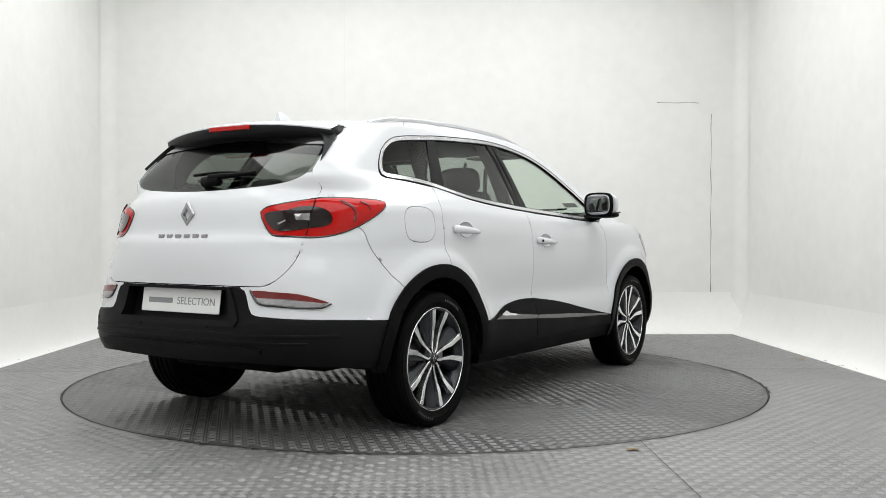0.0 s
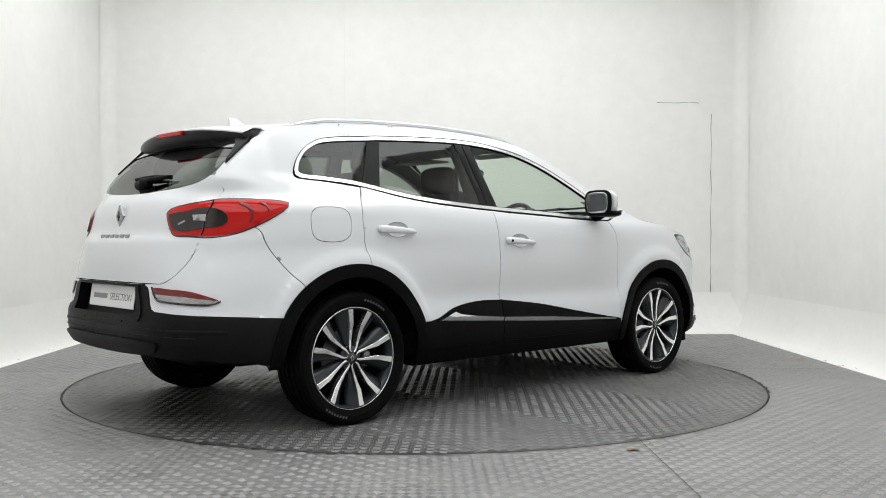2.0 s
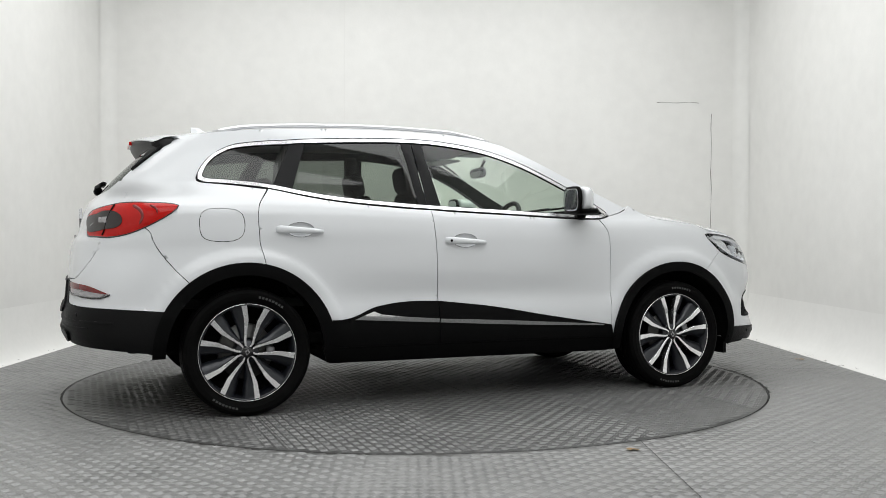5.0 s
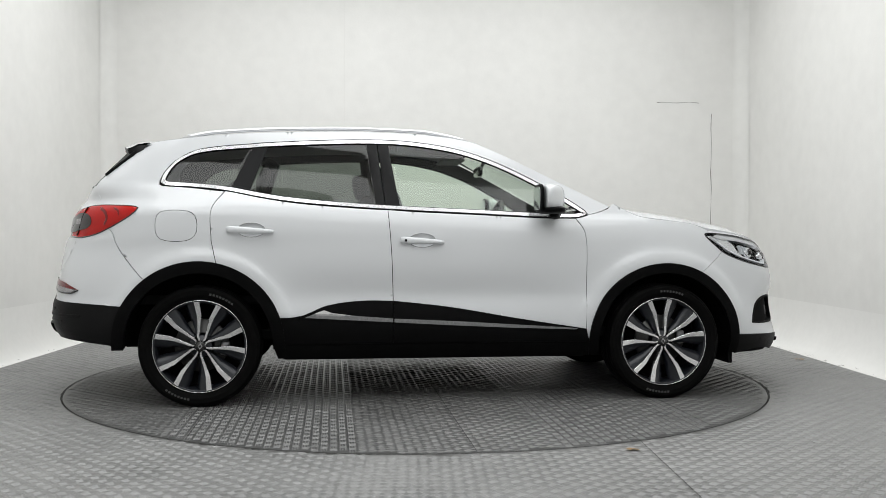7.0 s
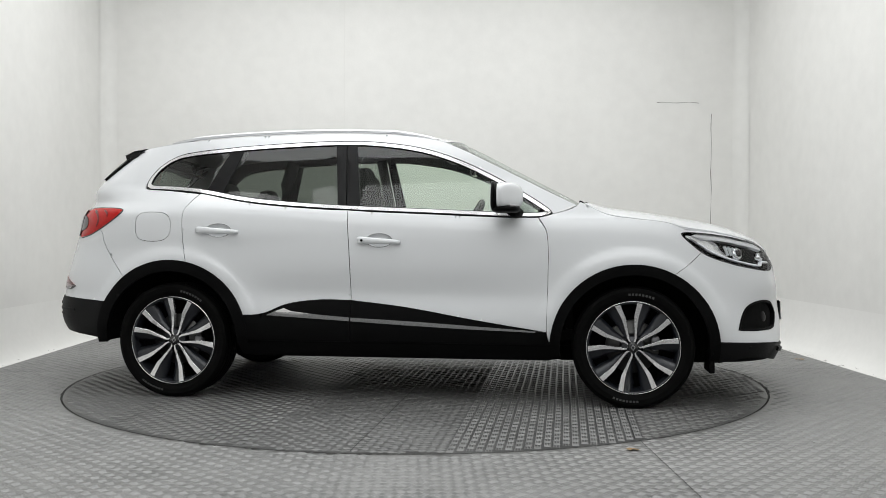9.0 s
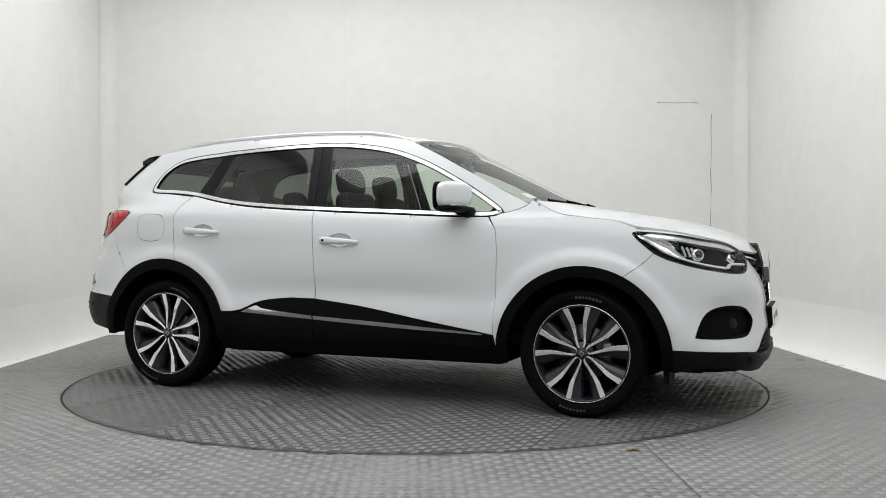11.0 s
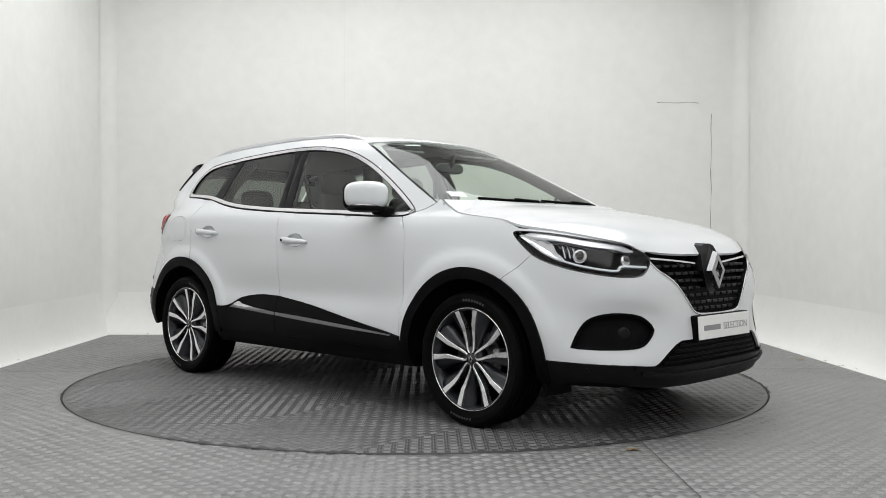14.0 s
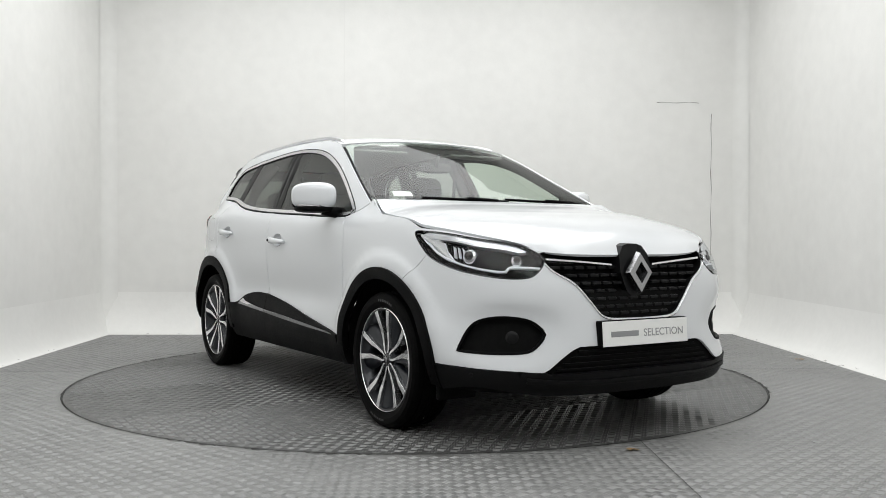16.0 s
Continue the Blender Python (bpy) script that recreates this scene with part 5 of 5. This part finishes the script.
for bb, rr in ((bm, rows), (topb, tops)):
    for r, q in zip(rr, rr[1:]):
        for i in range(len(r) - 1):
            bb.faces.new((r[i], r[i + 1], q[i + 1], q[i]))
for r in (rows[0], rows[-1]):
    bm.faces.new(r)
bmesh.ops.recalc_face_normals(bm, faces=bm.faces)
spoiler = part("roof_spoiler", bm, M_PILLAR, car, "gloss black roof spoiler", smooth=True)
part("spoiler_top", topb, M_PAINT, spoiler, "white painted top", smooth=True)
fin_o = outline([B(-0.44, 1.468) + (1,), B(-0.52, 1.455), B(-0.562, 1.41), B(-0.582, 1.35), B(-0.594, 1.285) + (1,), B(-0.572, 1.335), B(-0.546, 1.38), B(-0.500, 1.42), B(-0.44, 1.44) + (1,)], 0.02)
for m in (False, True):
    panel("spoiler_fin", spoiler, M_PILLAR, fin_o, (), "gloss black spoiler end", lift=0.016, thick=0.03, gap=0.0, res=(0.02, 0.02), mirror=m)
part("brake_light", box(-1.876, -1.855, -0.135, 0.135, 1.462, 1.484, 0.004, 2), M_RED, spoiler, "red high brake lamp")

top_print = [corner(0.79, 1.375), corner(0.78, 1.43), B(-0.38, 1.463), B(0.0, 1.470)]
panel("glass_print", car, M_GLOSS, outline([p for p in top_print] + [(c_r - a, z) for a, z in rev(top_print)[1:]] + [B(0.3, 1.392), B(0.0, 1.396), B(-0.3, 1.392)], 0.03), (), "black printed glass border", lift=0.0015, thick=0, gap=0.0)
# rear wiper
def glass_pt(y, z, lift):
    uv = np.array([B(y, z)])
    return wrap(uv[:, 0], uv[:, 1])[0] + normal_at(wrap, uv, False)[0] * lift


bm = tube([glass_pt(-0.05 - 0.09 * i, 1.198 + 0.007 * i, 0.030 - 0.003 * i) for i in range(4)], lambda t: 0.017 - 0.009 * t, 10)
wip = part("rear_wiper", bm, M_CLAD, car, "black rear wiper", smooth=True)
part("wiper_blade", tube([glass_pt(0.09 - 0.082 * i, 1.232 - 0.002 * (i - 2) ** 2, 0.016) for i in range(6)], 0.008, 8), M_CLAD, wip, smooth=True)
part("wiper_cap", tube([glass_pt(-0.01 - 0.05 * i, 1.190, 0.014) for i in range(3)], lambda t: 0.026 - 0.004 * t, 12), M_CLAD, wip, smooth=True)


# ---- headlights ----
def headlight(m):
    lamp = panel("headlight", car, M_DARK, head_o, (), "clear headlamp with black housing", lift=-0.045, thick=-0.044, res=(0.03, 0.03), gap=0.0, mirror=m)
    silver = outline([S(1.605, 0.953), S(1.70, 0.940), S(1.775, 0.912), S(1.80, 0.875), S(1.845, 0.835), S(1.825, 0.826), S(1.745, 0.862), S(1.665, 0.91)], 0.02)
    panel("reflector", lamp, M_CHROME, silver, (), "bright reflector", lift=-0.016, thick=0.02, res=(0.02, 0.02), gap=0.0, dome=-0.012, mirror=m)
    part("light_guide", band([S(1.67, 0.915), S(1.74, 0.868), S(1.83, 0.832), S(1.93, 0.805), F(-0.70, 0.790), F(-0.655, 0.788), F(-0.640, 0.806), F(-0.60, 0.808), F(-0.51, 0.803)], 0.010, -0.012, 0.02, 0.02, m), M_LED, lamp, "white light guide")
    part("upper_trim", band([S(1.64, 0.950), S(1.80, 0.935), S(1.913, 0.914), F(-0.62, 0.896), F(-0.55, 0.874)], 0.030, -0.006, 0.02, 0.02, m, True), M_SATIN, lamp, "satin grey trim")
    for a, r in ((S(1.905, 0.858), 0.034), (F(-0.60, 0.842), 0.026)):
        pj = part("projector", disc_on(a[0], a[1], r, 0.05, -0.024, 24, m, 0.012), M_CHROME, lamp, "round projector lens", smooth=True)
        part("projector_core", disc_on(a[0], a[1], r * 0.62, 0.05, -0.010, 20, m, 0.010), M_SMOKE, pj, smooth=True)
    for k in range(3):
        x = 1.825 + 0.022 * k
        part("light_bar", band([S(x, 0.898 - 0.004 * k), S(x + 0.012, 0.87), S(x + 0.02, 0.845)], 0.004, -0.010, 0.02, 0.01, m), M_LED, lamp)
    cov = panel("lens_cover", lamp, M_LENS, head_o, (), "clear lens cover", lift=0.001, thick=0.004, res=(0.03, 0.03), gap=0.001, mirror=m)
    cov.visible_shadow = False
    part("lamp_rim", band(thinned(head_o), 0.005, 0.0005, 0.02, 0.02, m, closed=True), M_GLOSS, lamp)


both_sides(headlight)

# ---- grille ----
grille = panel("grille", car, M_DARK, grille_o, (), "black front grille with a broken bar pattern", lift=-0.045, thick=-0.045, res=(0.04, 0.04), gap=0.0)
for k, (z, yw) in enumerate(((0.800, 0.43), (0.765, 0.385), (0.730, 0.345), (0.695, 0.305), (0.660, 0.275), (0.625, 0.25), (0.594, 0.20))):
    bm = bmesh.new()
    n = int(yw * 2 / 0.062)
    for i in range(n + 1):
        y = -yw + (i + (0.5 if k % 2 else 0.0)) * (2 * yw) / (n + 0.5)
        if abs(y) < 0.085 and z > 0.66:
            continue
        p = wrap(np.array([F(y, z)[0]]), np.array([z]))[0]
        box(p[0] - 0.05, p[0] - 0.014, y - 0.026, y + 0.026, z - 0.008, z + 0.008, 0.004, 1, bm)
    box(2.06, 2.10 if abs(z - 0.7) < 1 else 2.1, -yw, yw, z - 0.004, z + 0.004, bm=bm)
    part("grille_bar", bm, M_PILLAR, grille, "gloss black grille bar")
for s_ in (-1, 1):
    part("chrome_strip", band([F(s_ * 0.475, 0.842), F(s_ * 0.3, 0.830), F(s_ * 0.125, 0.815)][::-s_], 0.009, -0.004, 0.02, 0.03), M_BRIGHT, grille, "chrome strip")
part("grille_trim", band([F(-0.49, 0.815), F(-0.468, 0.79), F(-0.363, 0.725), F(-0.274, 0.632), F(-0.224, 0.582), F(-0.15, 0.566), F(0.15, 0.566), F(0.224, 0.582), F(0.274, 0.632), F(0.363, 0.725), F(0.468, 0.79), F(0.49, 0.815)], 0.007, 0.004, 0.015, 0.03), M_BRIGHT, grille, "thin chrome trim")
bm = bmesh.new()
face_, back_ = [], []
for y, z in ((0.0, 0.652), (0.055, 0.690), (0.098, 0.775), (0.088, 0.858), (0.060, 0.898), (0.030, 0.908), (-0.030, 0.908), (-0.060, 0.898), (-0.088, 0.858), (-0.098, 0.775), (-0.055, 0.690)):
    x = 2.170 - 0.25 * max(0.0, z - 0.775) - 0.05 * max(0.0, 0.775 - z)
    face_.append(bm.verts.new((x, y, z)))
    back_.append(bm.verts.new((x - 0.09, y * 1.12, z + 0.006)))
bm.faces.new(face_)
for i in range(11):
    j = (i + 1) % 11
    bm.faces.new((face_[i], back_[i], back_[j], face_[j]))
bmesh.ops.recalc_face_normals(bm, faces=bm.faces)
part("badge_mount", bm, M_PILLAR, grille, "gloss black badge mount")
bdg = diamond("badge", 0, 0, 0.074, 0.098, 0.026, 1, car, "plain chrome diamond badge")
bdg.matrix_basis = Matrix.Translation(OFF + Vector((2.174, 0, 0.775))) @ pose(0, 0, 0, 0, -3, 0)

# lower grille and fog recesses
lowg = panel("lower_grille", car, M_DARK, outline([F(-0.51, 0.338), F(-0.44, 0.41), F(-0.37, 0.456), F(0.37, 0.456), F(0.44, 0.41), F(0.51, 0.338)], 0.03), (), "black slatted lower grille", lift=-0.05, thick=0)
for z, w in ((0.432, 0.36), (0.405, 0.40), (0.378, 0.44), (0.353, 0.47)):
    part("slat", band([F(-w, z), F(-w / 2, z), F(0, z), F(w / 2, z), F(w, z)], 0.012, -0.012, 0.03, 0.04), M_CLAD, lowg)
part("skid_trim", band([F(-0.60, 0.318), F(-0.4, 0.300), F(0.0, 0.296), F(0.4, 0.300), F(0.60, 0.318)], 0.022, 0.016, 0.02, 0.04), M_BUMP, car)


def fog_recess(m):
    rec = panel("fog_recess", car, M_CLAD, fog_o, (), "black plastic fog lamp surround", lift=-0.045, thick=-0.045, res=(0.03, 0.03), gap=0.0, mirror=m)
    for z, y0 in ((0.550, -0.58), (0.520, -0.53), (0.485, -0.52), (0.458, -0.56)):
        part("slat", band([F(-0.74, z), F(-0.66, z), F(y0, z)], 0.009, -0.026, 0.02, 0.03, m), M_GLOSS, rec)
    f = part("fog_lamp", disc_on(*F(-0.655, 0.50), 0.046, 0.03, -0.028, 24, m), M_GLOSS, rec, smooth=True)
    part("lamp_lens", disc_on(*F(-0.655, 0.50), 0.032, 0.03, -0.024, 20, m, 0.006), M_PILLAR, f, "dark glass lens", smooth=True)
    part("recess_rim", band(thinned(fog_o), 0.012, 0.002, 0.03, 0.02, m, closed=True), M_CLAD, rec)


both_sides(fog_recess)

both_sides(lambda m: part("mud_flap", box(1.735, 1.765, 0.62 if m else -0.82, 0.82 if m else -0.62, 0.195, 0.30, 0.006), M_CLAD, car))


# ---- door mirrors ----
def blob(cx, cy, cz, rx, ry, rz, e1=0.75, e2=0.75, nu=20, nv=28, low=-90, high=90):
    def pw(v, e):
        return math.copysign(abs(v) ** e, v)
    bm = bmesh.new()
    rows = []
    for i in range(nu + 1):
        t = radians(low + (high - low) * i / nu)
        rows.append([bm.verts.new((cx + rx * pw(math.cos(t), e1) * pw(math.cos(k * 2 * math.pi / nv), e2), cy + ry * pw(math.cos(t), e1) * pw(math.sin(k * 2 * math.pi / nv), e2), cz + rz * pw(math.sin(t), e1))) for k in range(nv)])
    for r, s in zip(rows, rows[1:]):
        for k in range(nv):
            bm.faces.new((r[k], r[(k + 1) % nv], s[(k + 1) % nv], s[k]))
    bmesh.ops.remove_doubles(bm, verts=bm.verts, dist=1e-5)
    return bm


def mirror_(m):
    s_ = 1 if m else -1
    bm = blob(0.635, s_ * 0.940, 1.165, 0.088, 0.118, 0.076, 0.62, 0.62)
    for v in bm.verts:                       # flat back, nose drawn forward, slimmer outside
        if v.co.x < 0.585:
            v.co.x = 0.585 + (v.co.x - 0.585) * 0.25
        v.co.z = 1.168 + (v.co.z - 1.168) * (1 - 0.9 * max(0, (abs(v.co.y) - 0.95)))
        v.co.x = 0.585 + (v.co.x - 0.585) * (1 - 0.7 * min(1, max(0, (abs(v.co.y) - 0.89) / 0.16)) ** 1.3)
    mir = part("door_mirror", bm, M_PAINT, car, "white-capped door mirror", smooth=True)
    low = blob(0.630, s_ * 0.935, 1.094, 0.078, 0.110, 0.022, 0.7, 0.7)
    part("mirror_base", low, M_CLAD, mir, "black lower shell", smooth=True)
    arm = tube([(0.69, s_ * 0.80, 1.072), (0.67, s_ * 0.85, 1.078), (0.65, s_ * 0.90, 1.088)], lambda t: 0.034 - 0.008 * t, 12)
    part("mirror_arm", arm, M_CLAD, mir, smooth=True)
    g = blob(0.5505, s_ * 0.936, 1.160, 0.003, 0.084, 0.066, 0.5, 0.5, 10, 24)
    part("mirror_frame", blob(0.562, s_ * 0.937, 1.161, 0.012, 0.104, 0.080, 0.55, 0.55, 10, 24), M_CLAD, mir, smooth=True)
    part("mirror_glass", g, M_MIRROR, mir, "mirror glass", smooth=True)
    part("turn_signal", tube([(0.700, s_ * 0.93, 1.108), (0.69, s_ * 0.99, 1.108), (0.66, s_ * 1.05, 1.110)], 0.006, 8), M_CLEAR, mir, smooth=True)


both_sides(mirror_)


# ---- roof rails, aerial, wipers ----
def rail(m):
    s_ = 1 if m else -1
    pts = []
    for i in range(33):
        t = i / 32
        x = -1.46 + 1.66 * t
        ze = zat(ROOF_ROWS, x)
        up_ = 0.019 * min(1, t / 0.10, (1 - t) / 0.16) ** 0.7
        pts.append((x, s_ * (float(half_width(np.array(x), np.array(ze))) - 0.035), ze + 0.001 + up_))
    r_ = part("roof_rail", tube(pts, 0.0115, 10), M_SATIN, car, "satin silver roof rail", smooth=True)


both_sides(rail)
bm = bmesh.new()
rows = []
for i in range(9):
    t = i / 8
    x0, x1 = -1.52 - 0.0 * t, -1.35 - 0.125 * t ** 0.8
    w = 0.022 * (1 - t) ** 0.8 + 0.002
    z = 1.530 + 0.066 * t
    rows.append([bm.verts.new(v) for v in ((x0, -w, z), ((x0 + x1) / 2, -w, z), (x1, 0, z), ((x0 + x1) / 2, w, z), (x0, w, z))])
for r, q in zip(rows, rows[1:]):
    for i in range(5):
        bm.faces.new((r[i], r[(i + 1) % 5], q[(i + 1) % 5], q[i]))
bm.faces.new(rows[-1])
bmesh.ops.recalc_face_normals(bm, faces=bm.faces)
part("aerial_fin", bm, M_PAINT, car, "white shark-fin aerial", smooth=False)


def screen_pt(u, v, lift):
    uv = np.array([[u, v]])
    return screen_chart(uv[:, 0], uv[:, 1])[0] + normal_at(screen_chart, uv, True)[0] * lift


for v0, v1 in ((0.78, 0.05), (0.06, -0.62)):
    w_ = part("front_wiper", tube([screen_pt(0.30 + 0.03 * i, v0 + (v1 - v0) * i / 8, 0.014) for i in range(9)], 0.0075, 8), M_CLAD, car, "black front wiper", smooth=True)
    part("wiper_arm", tube([screen_pt(-0.02, v0 + 0.02, 0.02), screen_pt(0.15, v0 - 0.12, 0.028), screen_pt(0.40, (v0 + v1) / 2, 0.022)], 0.009, 8), M_CLAD, w_, smooth=True)
part("cowl", cut(screen_chart, outline([(-0.02, -0.95, 1), (0.35, -0.96, 1), (0.32, 0, 0)[:2], (0.35, 0.96, 1), (-0.02, 0.95, 1)], 0.1), (), lift=-0.006, thick=0.02, gap=0, res=(0.2, 0.1), flip=True), M_CLAD, car)
# black print round the windscreen
fr_in = outline([(0.42, -0.92), (4.55, -0.90), (4.78, -0.8), (4.80, -0.3), (4.62, 0.0), (4.80, 0.3), (4.78, 0.8), (4.55, 0.90), (0.42, 0.92), (0.40, 0.0)], 0.1)
fr_out = outline([(0.02, -0.95), (0.25, -0.972), (4.6, -0.962), (4.93, -0.93), (4.97, -0.5), (4.98, 0.0), (4.97, 0.5), (4.93, 0.93), (4.6, 0.962), (0.25, 0.972), (0.02, 0.95), (0.02, 0.0)], 0.1)
part("windscreen_border", cut(screen_chart, fr_out, [fr_in], lift=-0.004, thick=0, gap=0, res=(0.25, 0.08), flip=True), M_GLOSS, car, "black printed glass border")
part("parking_sticker", cut(screen_chart, outline([(1.0, -0.80, 1), (1.40, -0.80, 1), (1.40, -0.66, 1), (1.0, -0.66, 1)], 0.2), (), lift=-0.006, thick=0, gap=0, res=(0.3, 0.1), flip=True), M_PLATE, car, "small white paper sticker")
part("parking_sticker", cut(screen_chart, outline([(4.62, -0.62, 1), (4.76, -0.62, 1), (4.76, -0.42, 1), (4.62, -0.42, 1)], 0.2), (), lift=-0.003, thick=0, gap=0, res=(0.3, 0.1), flip=True), M_PLATE, car, "small white paper sticker")


# ---- cabin ----
def seat(x, y, name="front_seat"):
    base = box(x + 0.02, x + 0.54, y - 0.25, y + 0.25, 0.58, 0.72, 0.05, 3)
    st_ = part(name, base, M_SEAT, car, "charcoal fabric seat", smooth=True)
    bk = box(-0.055, 0.055, -0.24, 0.24, 0.0, 0.60, 0.05, 3)
    for v in bk.verts:
        v.co.y *= 1 - 0.22 * max(0, v.co.z - 0.25) / 0.35
    o_ = part("backrest", bk, M_SEAT, st_, smooth=True)
    o_.matrix_basis = Matrix.Translation((x, y, 0.64)) @ pose(0, 0, 0, 0, -16, 0)
    o_ = part("headrest", blob(0, 0, 0, 0.055, 0.135, 0.085, 0.6, 0.6), M_SEAT, st_, smooth=True)
    o_.matrix_basis = Matrix.Translation((x - 0.185, y, 1.285)) @ pose(0, 0, 0, 0, -10, 0)
    for d in (-0.06, 0.06):
        part("headrest_post", tube([(x - 0.165, y + d, 1.16), (x - 0.18, y + d, 1.26)], 0.007, 8), M_CHROME, st_)


seat(-0.10, -0.37)
seat(-0.22, 0.37)
bench = part("rear_seat", box(-1.00, -0.45, -0.62, 0.62, 0.55, 0.68, 0.05, 3), M_SEAT, car, "charcoal fabric rear bench", smooth=True)
bk = part("backrest", box(-0.06, 0.06, -0.60, 0.60, 0.0, 0.50, 0.045, 3), M_SEAT, bench, smooth=True)
bk.matrix_basis = Matrix.Translation((-0.98, 0, 0.62)) @ pose(0, 0, 0, 0, -18, 0)
for y in (-0.40, 0.0, 0.40):
    o_ = part("headrest", blob(0, 0, 0, 0.05, 0.125, 0.075 if y else 0.05, 0.6, 0.6), M_SEAT, bench, smooth=True)
    o_.matrix_basis = Matrix.Translation((-1.16, y, 1.20 if y else 1.155)) @ pose(0, 0, 0, 0, -12, 0)
part("dashboard", box(0.50, 1.02, -0.66, 0.66, 0.72, 1.035, 0.06, 4), M_TRIM, car, "dark plastic dashboard", smooth=True)
part("instrument_hood", blob(0.56, -0.37, 1.04, 0.12, 0.19, 0.055, 0.7, 0.7), M_TRIM, car, smooth=True)
part("centre_screen", box(0.50, 0.53, -0.12, 0.12, 0.93, 1.07, 0.012, 2), M_GLOSS, car)
sw = part("steering_wheel", tube([(0.19 * math.sin(k * math.pi / 16), 0.185 * math.cos(k * math.pi / 16), 0) for k in range(32)], 0.015, 10, closed=True), M_TRIM, car, "dark steering wheel", smooth=True)
sw.matrix_basis = Matrix.Translation(OFF + Vector((0.37, -0.37, 0.985))) @ pose(0, 0, 0, 0, -66, 0)
hubb = bmesh.new()
box(-0.07, 0.07, -0.08, 0.08, -0.03, 0.012, 0.02, 2, hubb)
part("wheel_boss", hubb, M_TRIM, sw)
for k in (0, 2, 3):
    a = k * math.pi / 2
    part("wheel_arm", tube([(0.05 * math.sin(a), 0.05 * math.cos(a), 0), (0.18 * math.sin(a), 0.175 * math.cos(a), 0)], 0.014, 8), M_TRIM, sw)
part("headlining", cut(roof_chart, outline([(0.1, -0.97, 1), (6.9, -0.97, 1), (6.9, 0.97, 1), (0.1, 0.97, 1)], 0.12), (), lift=-0.04, thick=0, gap=0, res=(0.25, 0.1), flip=True), M_LINER, car, "pale grey headlining")
part("parcel_shelf", box(-1.85, -1.15, -0.56, 0.56, 1.02, 1.045, 0.008), M_SEAT, car)
part("load_floor", box(-2.0, -0.95, -0.6, 0.6, 0.55, 0.60, 0.01), M_SEAT, car)
part("cabin_floor", box(-1.0, 1.0, -0.78, 0.78, 0.36, 0.42, 0.01), M_DARK, car)
part("bulkhead", box(0.95, 1.0, -0.72, 0.72, 0.36, 1.06, 0.01), M_DARK, car)
im = part("interior_mirror", blob(0.36, 0.0, 1.375, 0.02, 0.12, 0.035, 0.6, 0.6), M_GLOSS, car, smooth=True)
part("mirror_stem", tube([(0.37, 0, 1.38), (0.41, 0, 1.46)], 0.012, 8), M_TRIM, im)
for y in (-0.36, 0.36):
    part("sun_visor", box(0.14, 0.30, y - 0.2, y + 0.2, 1.462, 1.476, 0.006), M_LINER, car)


def cabin_side(m):
    s_ = 1 if m else -1
    part("pillar_lining", tube([(-0.33, s_ * 0.74, 1.08), (-0.35, s_ * 0.66, 1.30), (-0.37, s_ * 0.56, 1.49)], 0.038, 10), M_TRIM, car, smooth=True)
    part("pillar_lining", tube([(-1.15, s_ * 0.68, 1.15), (-1.10, s_ * 0.62, 1.32), (-1.02, s_ * 0.53, 1.47)], 0.045, 10), M_TRIM, car, smooth=True)
    part("seat_belt", tube([(-0.36, s_ * 0.60, 1.35), (-0.30, s_ * 0.55, 1.05), (-0.2, s_ * 0.50, 0.75)], 0.014, 6), M_TRIM, car)


both_sides(cabin_side)


# ---- what moves ----
def motions():
    rows = [(t, pose(0, 0, 0, 0, 0, a)) for t, a in TURN]
    walk(table, rows)
    walk(car, rows)


motions()
